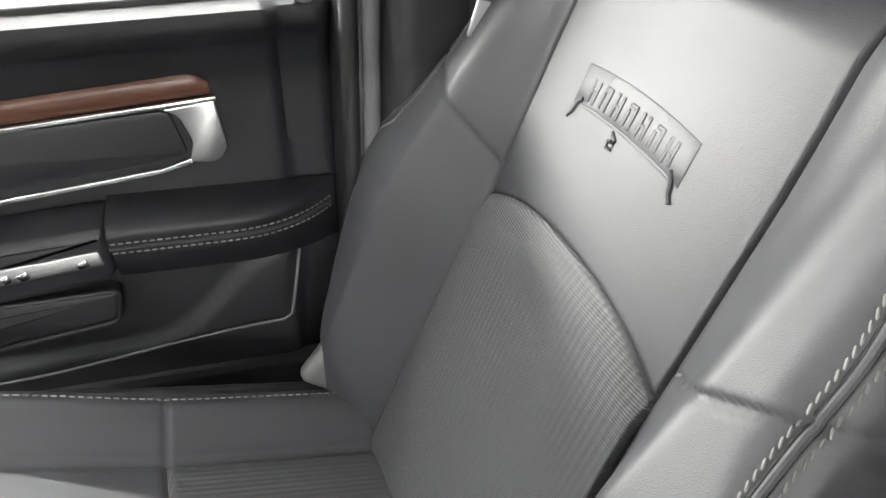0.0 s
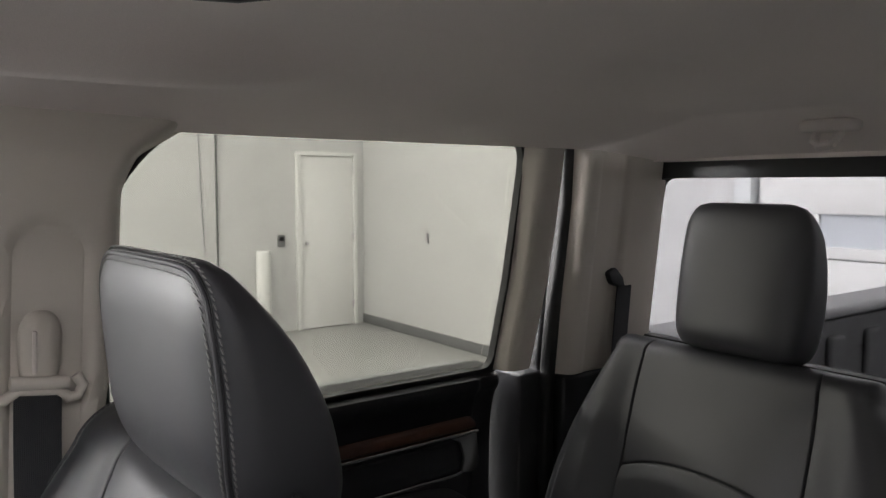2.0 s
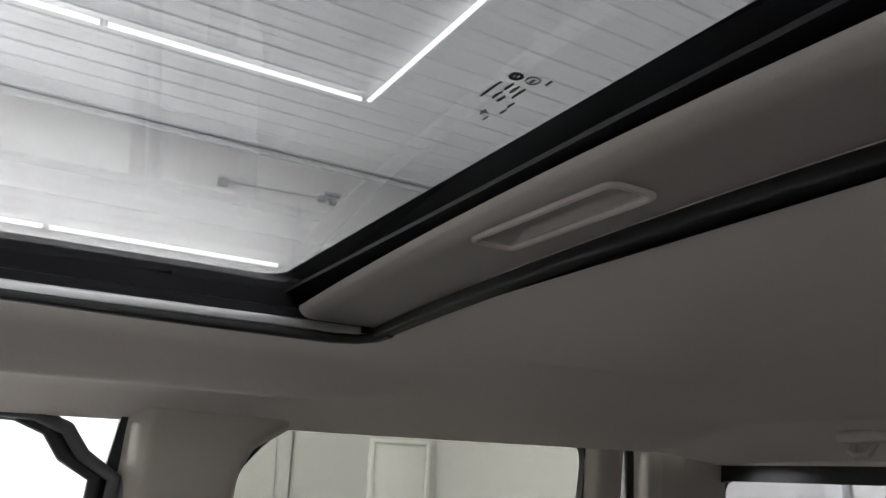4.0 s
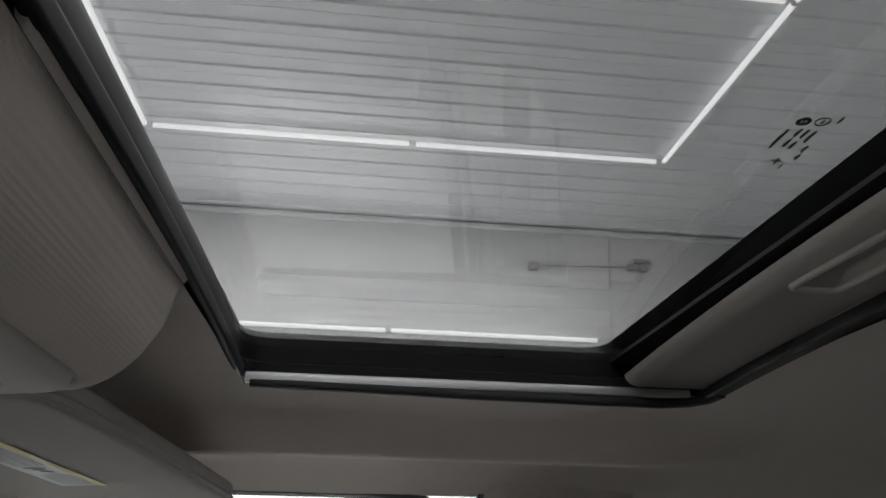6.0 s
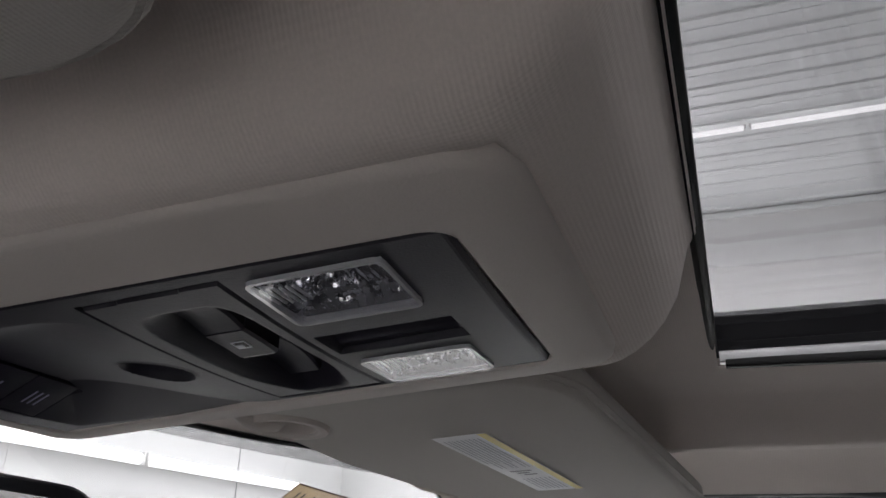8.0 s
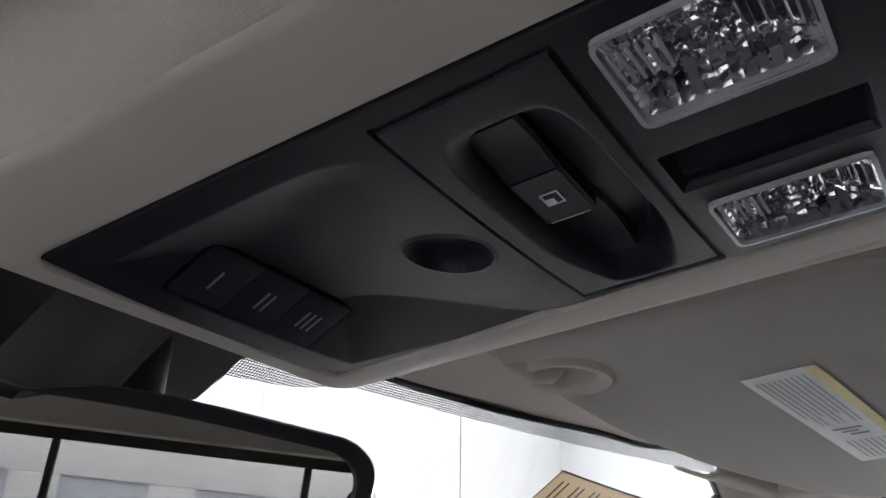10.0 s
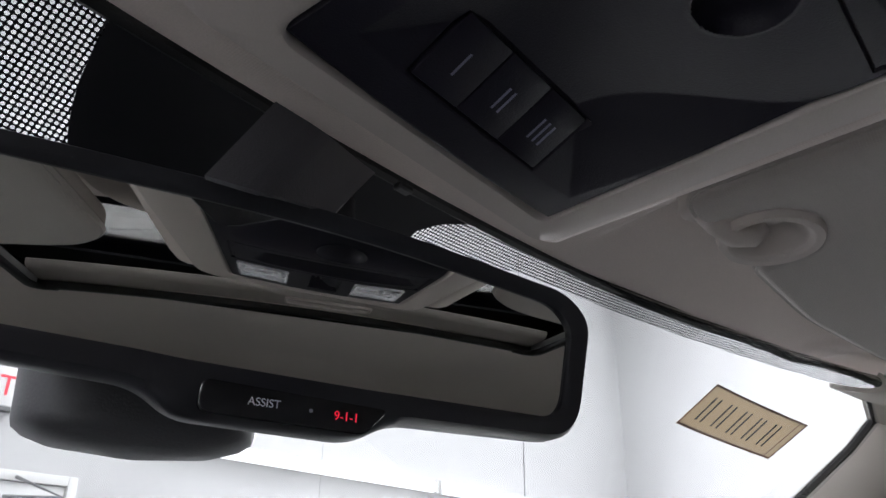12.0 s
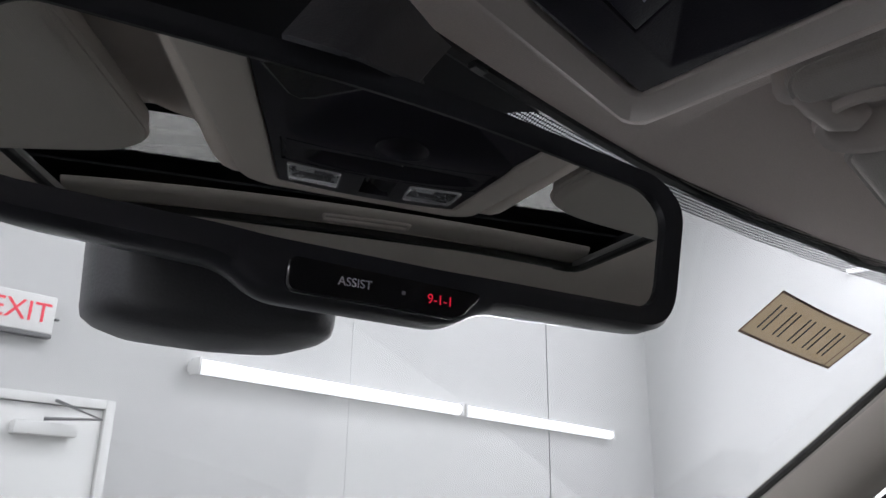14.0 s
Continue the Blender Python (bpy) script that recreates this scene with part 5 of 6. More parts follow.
# ---- seats ----
def seat_back(t, wide=1.0, emblem=True, deep=0.11, top=0.170, thread=True, insert_top=-0.112, taper=0.0, crest=0.032, bench=False):
    """A bolstered backrest in the seat's own frame: x across, y forward, z up along the back; split into panels by sunken seams."""
    Bt = [(-0.56, 0.285), (-0.42, 0.322), (-0.28, 0.360), (-0.19, 0.370), (-0.14, 0.354), (-0.10, 0.326), (-0.02, 0.309), (0.06, 0.304), (0.12, 0.298), (0.17, 0.288)]
    Ht = [(-0.56, 0.040), (-0.42, 0.085), (-0.22, 0.086), (-0.08, 0.060), (0.06, 0.030), (0.17, 0.010)]

    if bench:
        Bt = [(-0.56, 0.318), (-0.30, 0.316), (-0.19, 0.312), (-0.10, 0.302), (-0.02, 0.289), (0.06, 0.271), (0.12, 0.252), (0.17, 0.230)]
        Ht = [(w, 0.45 * h) for w, h in Ht]

    def breadth(w):
        return curve_at(Bt, w) * wide * (1 - taper * smooth(-0.12, 0.17, w))

    def seam_u(w):
        return (0.163 + 0.012 * smooth(-0.15, -0.5, w) - 0.006 * smooth(0.02, 0.17, w)) * wide

    def arch(u):
        return insert_top - 0.036 * min(1.0, abs(u) / (0.163 * wide)) ** 2.4

    def groove(d, width=0.0040, depth=0.0045):
        return -depth * math.exp(-(d / width) ** 2)

    def front(u, w):
        b, h = breadth(w), curve_at(Ht, w)
        a, us = abs(u), seam_u(w)
        f = h * smooth(us, us + 0.075, a)
        f += 0.010 * (1 - min(1, a / us) ** 2) * smooth(-0.58, -0.4, w)
        if a < us:
            f += 0.007 * smooth(arch(u) + 0.004, arch(u) - 0.035, w)
            f += groove(w - arch(u), 0.0022, 0.0050)
        elif not bench:
            f += groove(w - (-0.118 + 0.55 * (a - us)), 0.0024, 0.0060) * smooth(us, us + 0.01, a)
            f += 0.004 * smooth(us, us + 0.02, a) * smooth(us + 0.05, us + 0.02, a)
        f += groove(a - us, 0.0019, 0.0060)
        f += groove(a - (b - 0.034), 0.0032, 0.004) * smooth(-0.115, -0.135, w)
        r = 0.048
        q = (a - (b - r)) / r
        if q > 0:
            f -= r * (1 - math.sqrt(max(0, 1 - min(1, q) ** 2)))
        return f

    NB, NT = 30, 14
    low, high = np.linspace(-0.56, insert_top, 150), np.linspace(insert_top, top - 0.045, 90)[1:]
    levels = [float(v) for v in low] + [float(v) for v in high]
    NW, KA = len(levels) - 1, len(low) - 1
    counts = (36, 16, 60, 16, 36)
    NF = sum(counts)
    SEAM_L, SEAM_R = counts[0] + 8, counts[0] + 16 + 60 + 8
    rows = [("w", v) for v in levels] + [("t", (k + 1) / NT) for k in range(NT)]
    grid, across = [], []
    for kind, val in rows:
        w = val if kind == "w" else top - 0.045
        b, us = breadth(w), seam_u(w)
        knots = (-b, -us - 0.009, -us + 0.009, us - 0.009, us + 0.009, b)
        pts, zs, cols = [], [], []
        near = smooth(0.13, 0.0, abs(w - insert_top))
        for k, n_k in enumerate(counts):
            for i in range(n_k + (k == 4)):
                u = lerp(knots[k], knots[k + 1], i / n_k)
                ww = w + (arch(u) - insert_top) * near
                pts.append((u, front(u, ww)))
                zs.append(ww)
                cols.append(u)
        fe, ze = pts[-1][1], zs[-1]
        for i in range(1, NB):
            a = math.pi * i / NB
            x = b * math.copysign(abs(math.cos(a)) ** 0.35, math.cos(a))
            pts.append((x, fe - (deep + fe) * abs(math.sin(a)) ** 0.35))
            zs.append(ze)
        if kind == "t":
            a = val * math.pi / 2
            c, mid = math.cos(a) ** 0.9, -0.045
            pts = [(p[0] * (1 - 0.10 * (1 - c)), mid + (p[1] - mid) * c) for p in pts]
            zs = [w + 0.045 * math.sin(a) + (crest * smooth(0.06, 0.2, abs(p[0])) - 0.008) * smooth(0, 1, val) for p in pts]
        grid.append([Vector((p[0], p[1], z)) for p, z in zip(pts, zs)])
        across.append(cols)
    n = len(grid[0])

    def build(pick, cap=False):
        bm = bmesh.new()
        V = {}

        def vert(r, c):
            if (r, c) not in V:
                V[r, c] = bm.verts.new(grid[r][c])
            return V[r, c]
        for r in range(len(grid) - 1):
            for c in range(n):
                d = (c + 1) % n
                if pick(r, c):
                    bm.faces.new((vert(r, c), vert(r, d), vert(r + 1, d), vert(r + 1, c)))
        if cap:
            bm.faces.new([vert(len(grid) - 1, c) for c in range(n)])
        return bm

    def in_insert(r, c):
        return SEAM_L <= c < SEAM_R and r < KA
    part("backrest", build(lambda r, c: not in_insert(r, c), True), M["leather"], t, "black leather backrest with side bolsters", angle=75)
    part("insert", build(in_insert), M["leather" if bench else "perforated"], t, "leather insert" if bench else "ribbed perforated leather insert", angle=75)

    def on_grid(r, c):
        """A place on the built surface and the way out of it, by row and column."""
        r0, c0 = min(int(r), len(grid) - 2), int(math.floor(c))
        fr, fc = r - r0, c - c0
        g = lambda i, k: grid[i][k % n]
        p = g(r0, c0).lerp(g(r0, c0 + 1), fc).lerp(g(r0 + 1, c0).lerp(g(r0 + 1, c0 + 1), fc), fr)
        nrm = (g(r0 + 1, c0) - g(max(r0 - 1, 0), c0)).cross(g(r0, c0 + 1) - g(r0, c0 - 1))
        return p, nrm.normalized()

    if thread:
        turn = NW - 6
        for s in (-1, 1):
            pts, nrm = [], []
            for k in range(190):
                if k < 140:
                    row, q = lerp(14, turn, k / 139), 0.0
                else:
                    q = (k - 139) / 50
                    row = lerp(turn, NW + 12.5, math.sin(q * math.pi / 2) ** 0.9)
                cols = across[min(int(row), NW)]
                col = float(np.interp(s * (cols[-1] - 0.0175 + 0.013 * smooth(150, 80, row) - 0.023 * smooth(NW - 55, NW + 8, row)), cols, range(len(cols))))
                end = NF + NB * 0.46 if s > 0 else -NB * 0.46
                p, o = on_grid(row, lerp(col, end, q ** 1.8))
                pts.append(p)
                nrm.append(o)
            seam_lines(t, pts, nrm)
    if emblem:
        def lift(poly, z0, z1, bev, cx, cz, slope=0.0):
            return prism(poly, z0, z1, bev, 2, f=lambda x, y, z: (cx + x, front(cx + x, cz + y + slope * x) + z, cz + y + slope * x))
        sag = lambda x: -0.0040 * (x / 0.07) ** 2
        def strip(x0, x1, y0, y1, z0, z1, bev):
            poly = [(lerp(x0, x1, k / 24), y0) for k in range(25)] + [(lerp(x1, x0, k / 24), y1) for k in range(25)]
            return prism(poly, z0, z1, bev, 2, f=lambda x, y, z: (x, front(x, 0.014 + y + sag(x)) + z, 0.014 + y + sag(x)))
        base = part("embossed_badge", strip(-0.084, 0.084, -0.014, 0.024, -0.002, 0.0006, 0.0006), M["leather"], t, "embossed badge pressed in the leather")
        for k in range(7):
            x = -0.060 + k * 0.020
            for dx, w, y0, y1 in ((-0.0050, 0.0035, -0.009, 0.013), (0.0035, 0.0035, -0.009, 0.013 - 0.006 * (k % 2)), (-0.001, 0.010, 0.009 if k % 2 else 0.0005, 0.013 if k % 2 else 0.0035)):
                part("raised_bar", lift(rrect(w, y1 - y0, 0.0012), 0.0002, 0.0008, 0.0006, x + dx, 0.014 + (y0 + y1) / 2 + sag(x)), M["leather"], base)
        part("raised_bar", strip(-0.074, 0.074, -0.0155, -0.0125, 0.0002, 0.0008, 0.0006), M["leather"], base)
        for s in (-1, 1):
            part("scroll", tube([(s * x, front(s * x, 0.0) + 0.0006, z) for x, z in ((0.070, 0.002), (0.076, -0.004), (0.079, -0.014), (0.084, -0.020))], 0.0021, 8), M["leather"], base)
        part("scroll", tube([(x, front(x, z) + 0.0004, z) for x, z in ((0.010, -0.004), (0.002, -0.009), (0.002, -0.017), (0.009, -0.018), (0.010, -0.012), (0.006, -0.011))], 0.0020, 8), M["leather"], base)
    return front


def headrest(t, cx, half, z0, z1, y0, dep, thread=True, lean=0.0):
    """A padded headrest on two posts: a rounded block with a softly bowed face."""
    N, R = 88, 46
    grid = []
    for k in range(R + 1):
        v = k / R
        e = abs(2 * v - 1)
        cap = max((1 - min(1, e) ** (4.0 if thread else 8.0)) ** (1 / 2.2), 0.03)
        a = half * (0.86 + 0.14 * math.sin(math.pi * min(1, 0.12 + v * 0.76)) ** 0.8) * (0.72 + 0.28 * cap) * (1 - 0.05 * smooth(0.80, 1.0, v))
        d = dep * curve_at(((0, 0.96), (0.25, 1.0), (0.5, 0.94), (0.75, 0.74), (0.9, 0.54), (1, 0.40)), v)
        b = d / 2 * (0.25 + 0.75 * cap)
        yf = y0 + dep / 2 + lean * (v - 0.5)
        row = []
        for i in range(N):
            th = 2 * math.pi * i / N
            c, s = math.cos(th), math.sin(th)
            x = a * math.copysign(abs(c) ** 0.42, c)
            y = b * math.copysign(abs(s) ** 0.50, s)
            y += (0.010 if s > 0 else 0.0) * (1 - (x / a) ** 2) * cap
            row.append(Vector((cx + x, yf - d / 2 + y, lerp(z0, z1, v))))
        grid.append(row)
    bm = bmesh.new()
    V = [[bm.verts.new(p) for p in row] for row in grid]
    for a, b in zip(V, V[1:]):
        for i in range(N):
            bm.faces.new((a[i - 1], a[i], b[i], b[i - 1]))
    bm.faces.new(V[0][::-1])
    bm.faces.new(V[-1])
    hr = part("headrest", bm, M["leather"], t, "padded black leather headrest", angle=80)
    for s in (-1, 1):
        part("post", tube([(cx + s * half * 0.5, y0, z0 - 0.09), (cx + s * half * 0.5, y0, z0 + 0.02)], 0.006, 10, up=(0, 1, 0)), M["chrome"], t, "chrome headrest post")
    if thread:
        # the seam runs up one front edge, over the top and down the other
        side = [(2 + (R - 9) * v, 10.0 - 0.5 * v * v) for v in np.linspace(0, 1, 40)]
        way = [(k, N / 2 - j) for k, j in side] + [(R - 4.6, N / 2 - 10.2), (R - 3.0, N / 2 - 11.6), (R - 2.3, N / 2 - 14.5), (R - 2.1, N / 4), (R - 2.3, 14.5), (R - 3.0, 11.6), (R - 4.6, 10.2)] + side[::-1]
        for _ in range(3):
            way = [way[0]] + [((a[0] * w + b[0] * (1 - w)), (a[1] * w + b[1] * (1 - w))) for a, b in zip(way, way[1:]) for w in (0.75, 0.25)] + [way[-1]]
        pts, nrm = [], []
        for k, j in way:
            k0, j0 = min(int(k), R - 1), int(j)
            g = lambda a, b: grid[a][b % N]
            pts.append(g(k0, j0).lerp(g(k0, j0 + 1), j - j0).lerp(g(k0 + 1, j0).lerp(g(k0 + 1, j0 + 1), j - j0), k - k0))
            nrm.append((g(k0, j0 + 1) - g(k0, j0 - 1)).cross(g(k0 + 1, j0) - g(max(k0 - 1, 0), j0)).normalized())
        seam_lines(hr, pts, nrm)
    return hr


def cushion(t, half=0.268, length=0.52, z_top=0.0):
    """A seat cushion in the seat's foot frame: x across, y forward, z up; bolsters along both sides."""
    def top(u, v):
        x = lerp(-half, half, u)
        y = lerp(-0.06, length, v)
        a = abs(x)
        z = z_top + 0.012 * (1 - (a / 0.16) ** 2 if a < 0.16 else 0) + 0.034 * smooth(0.155, 0.225, a)
        q = (a - (half - 0.05)) / 0.05
        if q > 0:
            z -= 0.05 * (1 - math.sqrt(max(0, 1 - min(1, q) ** 2)))
        z -= 0.005 * math.exp(-((a - 0.158) / 0.004) ** 2)
        if a < 0.158:
            z -= 0.004 * math.exp(-((y - 0.245) / 0.0035) ** 2)
        else:
            z -= 0.003 * math.exp(-((y - 0.245) / 0.0035) ** 2)
        q = (y - (length - 0.06)) / 0.06
        if q > 0:
            z -= 0.06 * (1 - math.sqrt(max(0, 1 - min(1, q) ** 2)))
        z += 0.02 * smooth(0.2, 0.45, y)
        return x, y, z

    def mid(u, v):
        x, y = lerp(-half, half, u), lerp(-0.06, length, v)
        return abs(x) < 0.157 and y < 0.244
    part("cushion", sheet(top, 110, 120, keep=lambda u, v: not mid(u, v)), M["leather"], t, "black leather seat cushion", angle=75)
    part("cushion_insert", sheet(top, 110, 120, keep=mid), M["perforated"], t, "ribbed perforated leather insert", angle=75)
    part("skirt", box(-half + 0.002, half - 0.002, -0.05, length - 0.055, z_top - 0.16, z_top - 0.03, 0.02), M["black"], t, "black plastic seat base")
    for s in (-1, 1):
        line = [Vector(top(0.5 + s * (half - 0.036) / (2 * half), v)) + Vector((0, 0, 0.0012)) for v in np.linspace(0.06, 0.9, 60)]
        part("stitching", stitches(line, 0.0068, 0.0028, 0.0011), M["thread"], t, "pale grey stitching")


def front_seat(cx, label):
    lean = math.degrees(math.atan2(0.34, 0.94))
    t = thing("front_seat", label, "car seat", group="front seats", matrix=pose(cx, -0.338, 1.165, lean, 0, 0), lay=laid("front_seat"))
    seat_back(t, deep=0.14)
    inv = pose(cx, -0.338, 1.165, lean, 0, 0).inverted()
    headrest(t, 0.026, 0.181, 0.142, 0.370, -0.020, 0.160, lean=0.11)
    base = new("seat_base")
    base.parent = t
    base.matrix_local = inv @ Matrix.Translation((cx, -0.14, 0.665)) @ pose(0, 0, 0, 12.5, 0, 0)
    cushion(base)
    part("hinge_cover", rbox((0.03, 0.10, 0.13), 0.014, 4, Matrix.Translation((0.262, 0.005, 0.075)) @ pose(0, 0, 0, 25, 0, 0)), M["grey_plastic"], base, "grey plastic recliner cover")
    part("side_shield", rbox((0.03, 0.42, 0.13), 0.014, 4, Matrix.Translation((0.28, 0.16, -0.06))), M["black"], base)
    return t


M["grey_plastic"] = material("grey_plastic", (0.10, 0.10, 0.10), 0.45, grain=0.1, grain_size=700, spots=0.1, spot_size=20, bump=0.2)
seat = front_seat(0.412, "black leather front passenger seat with grey stitching and badge")
driver = copy_thing(seat, pose(-0.462, -0.52, 1.285, 22, 0, 0))
tagged(driver, "black leather driver seat with grey stitching")


def rear_seat(cx, label):
    m = pose(cx, -1.385, 1.185, 14, 0, 0)
    t = thing("rear_seat", label, "car seat", group="rear seats", matrix=m, lay=laid("rear_seat", 1 if cx > 0 else -1))
    seat_back(t, wide=1.13, emblem=False, deep=0.10, top=0.160, thread=False, insert_top=-0.075, taper=0.06, crest=0.0, bench=True)
    headrest(t, -0.006, 0.134, 0.148, 0.425, -0.03, 0.12, thread=False, lean=0.02)
    base = new("seat_base")
    base.parent = t
    base.matrix_local = m.inverted() @ Matrix.Translation((cx, -1.22, 0.70))
    cushion(base, 0.31, 0.44)
    return t


rear_seat(0.385, "black leather rear bench seat with headrest")
rear_seat(-0.385, "black leather rear bench seat behind the driver")


def centre_rest():
    t = thing("centre_back", "black leather middle backrest of the rear bench", "backrest", matrix=pose(0, -1.40, 1.185, 14, 0, 0), lay=laid("rear_seat") @ Matrix.Translation((-0.245, 0, 0)))
    part("pad", rbox((0.56, 0.11, 0.70), 0.03, 4, Matrix.Translation((0, -0.045, -0.19))), M["leather"], t)
    part("latch_plate", prism(rrect(0.075, 0.05, 0.012, 5), 0, 0.02, 0.005, 3, f=lambda x, y, z: (x + 0.250, y - 0.05, 0.158 + z)), M["grey_plastic"], t, "grey plastic latch plate")
    part("latch_slot", prism(rrect(0.045, 0.012, 0.005, 5), 0, 0.022, 0.001, 1, f=lambda x, y, z: (x + 0.250, y - 0.05, 0.158 + z)), M["rubber"], t)


centre_rest()


# ---- doors ----
def door_panel(s, rear):
    y0, y1 = (-1.245, -0.44) if rear else (-0.176, 0.86)
    t = thing("rear_door" if rear else "front_door", f"closed black {'rear' if rear else 'front'} door panel with wood and chrome trim", "car door", lay=laid("rear_door" if rear else "front_door", s))
    X = lambda v: s * v
    dz = 0.053 if rear else 0.0

    def px(z):
        return curve_at(((0.45, 0.785), (0.70, 0.800), (0.86, 0.806), (0.95, 0.812), (1.06, 0.810), (1.10, 0.806), (1.14, 0.797), (1.165, 0.784), (1.18, 0.786), (1.188, 0.796), (1.19, 0.815)), z - dz)

    def skin(u, v):
        y = lerp(y0, y1, u)
        z = lerp(0.22, 1.19 + dz, v)
        x = px(z)
        if not rear:
            e = (y + 0.103 + 0.02 * (z - 1.0)) / 0.004
            x += 0.010 * smooth(0.5, -0.5, e) + 0.004 * math.exp(-e * e)
        else:
            x += 0.008 * smooth(-1.165, -1.18, y)
        edge = min(u, 1 - u) * (y1 - y0)
        x += 0.03 * (1 - smooth(0, 0.02, edge)) ** 2
        # map pocket bulge
        if not rear:
            q = smooth(-0.13, -0.07, y) * smooth(0.60, 0.66, z) * smooth(0.735 + 0.12 * smooth(0.1, -0.08, y), 0.715 + 0.12 * smooth(0.1, -0.08, y), z)
            x -= 0.012 * q
        return X(x), y, z
    part("panel", sheet(skin, 120, 110, thick=0.02 * -s), M["soft_black"], t, "soft black moulded panel", angle=60)
    part("outer_skin", box(min(X(0.87), X(0.93)), max(X(0.87), X(0.93)), y0, y1, 0.10, 1.19 + dz, 0.02), M["truck_paint"], t, "grey painted outer skin")
    part("sill_seal", box(min(X(0.812), X(0.87)), max(X(0.812), X(0.87)), y0 + 0.01, y1, 1.175 + dz, 1.196 + dz, 0.004), M["rubber"], t)
    # wood, chrome and inset
    yr = -1.172 if rear else -0.022
    yf = -0.50 if rear else 0.60
    zt = 1.123 if rear else 1.076
    drop = 0.02 if not rear else 0.012
    zc = lambda y: zt - drop * (y - yr) / 0.22 * (0.6 if not rear else 0.2)

    def strip(za, zb, bulge, yr2=None, n=60):
        def fn(u, v):
            y = lerp(yr if yr2 is None else yr2, yf, u)
            e = min(1, max(0, (y - yr) / 0.03))
            zz = zc(y) + lerp(za, za + (zb - za) * (0.55 + 0.45 * math.sqrt(1 - (1 - e) ** 2)), v)
            return X(px(zz) - 0.003 - bulge * math.sin(math.pi * v) ** 0.5), y, zz
        return sheet(fn, n, 8, thick=0.006 * -s)
    part("wood_strip", strip(0.004, 0.034, 0.006), M["wood"], t, "walnut wood trim strip")
    part("chrome_strip", sweep([(X(px(zc(y)) - 0.008), y, zc(y)) for y in np.linspace(yr - 0.006, yf, 24)], rrect(0.008, 0.0065, 0.002)), M["chrome"], t, "bright chrome strip")
    zb = zt - 0.084
    part("chrome_strip", sweep([(X(px(zb) - 0.008), yr + 0.034, zb + 0.004), (X(px(zb) - 0.008), yr + 0.05, zb)] + [(X(px(zb) - 0.008), y, zb - drop * 0.9 * (y - yr) / 0.22 * (1 if not rear else 0.2)) for y in np.linspace(yr + 0.07, yf, 14)], rrect(0.008, 0.007, 0.002)), M["chrome"], t)
    poly = fillet([(yr - 0.004, zt - 0.003), (yr - 0.010, zb + 0.015), (yr + 0.004, zb - 0.002), (yr + 0.036, zb + 0.003), (yr + 0.028, zb + 0.03), (yr + 0.040, zt - 0.016), (yr + 0.060, zt - 0.008)], [0.003, 0.01, 0.01, 0.004, 0.01, 0.012, 0.003], 4)
    part("satin_end", prism(poly, 0.0, 0.010, 0.002, 2, f=lambda x, y, z: (X(px(1.03 + dz) - 0.002 - z), x, y)), M["satin"], t, "satin silver end piece")
    inset = fillet([(yr + 0.036, zb + 0.008), (yf, zb - drop * 2), (yf, zt - 0.012 - drop), (yr + 0.05, zt - 0.012)], [0.012, 0.002, 0.002, 0.012], 5)
    part("inset", prism(inset, 0.0, 0.006, 0.003, 2, f=lambda x, y, z: (X(px(1.03 + dz) + 0.001 - z), x, y)), M["soft_black"], t, "padded black inset")
    # armrest
    if not rear:
        yb, ya = -0.158, 0.120
        def arm(u, v):
            # u along, v round from the panel over the top to the underside
            y = lerp(ya, yb, u)
            out = 0.072 * (1 - max(0, (u - 0.45) / 0.55) ** 2.6) + 0.004
            zz = lerp(0.957, 0.945, u)
            if v < 0.5:
                k = v / 0.5
                x = 0.812 - out * math.sin(k * math.pi / 2) ** 0.8
                z = zz - 0.016 * (1 - math.cos(k * math.pi / 2)) ** 1.5
            else:
                k = (v - 0.5) / 0.5
                x = 0.812 - out * (1 - 0.35 * k * k)
                z = zz - 0.016 - 0.075 * k
            return X(x), y, z
        part("armrest", sheet(arm, 40, 40, thick=0.01 * -s), M["soft_black"], t, "black leather armrest with double stitching", angle=60)
        for v in (0.56, 0.66):
            line = [Vector(arm(u, v)) + Vector((-s * 0.0012, 0, 0)) for u in np.linspace(0.02, 0.97, 60)]
            part("stitching", stitches(line, 0.0062, 0.0026, 0.0012), M["thread"], t, "pale grey double stitching")
        line = [Vector(arm(u, 0.61)) for u in np.linspace(0.0, 0.97, 40)]
        part("seam_piping", tube(line, 0.003, 6, up=(1, 0, 0)), M["leather"], t)
        # lower front armrest with the switch plate
        pod = fillet([(0.118, 0.955), (0.118, 0.880), (0.62, 0.840), (0.62, 0.940)], [0.01, 0.02, 0.004, 0.004], 5)
        part("armrest_front", prism(pod, 0.0, 0.082, 0.012, 4, f=lambda x, y, z: (X(0.812 - z), x, y)), M["soft_black"], t)
        sw = part("switch_plate", prism(fillet([(0.130, 0.930), (0.127, 0.909), (0.50, 0.880), (0.50, 0.908)], 0.004, 4), 0.080, 0.086, 0.002, 2, f=lambda x, y, z: (X(0.812 - z), x, y)), M["satin"], t, "satin silver switch plate")
        for k, y in enumerate((0.150, 0.215, 0.235, 0.262, 0.32)):
            z = 0.920 - 0.076 * (y - 0.13)
            part("switch", rbox((0.007, 0.014, 0.010), 0.002, 2, pose(X(0.726), y, z - 0.002, -20, 0, 0)), M["chrome"], sw)
        cup = fillet([(0.130, 0.835), (0.14, 0.785), (0.62, 0.735), (0.62, 0.805), (0.30, 0.838)], [0.014, 0.014, 0.004, 0.004, 0.03], 5)
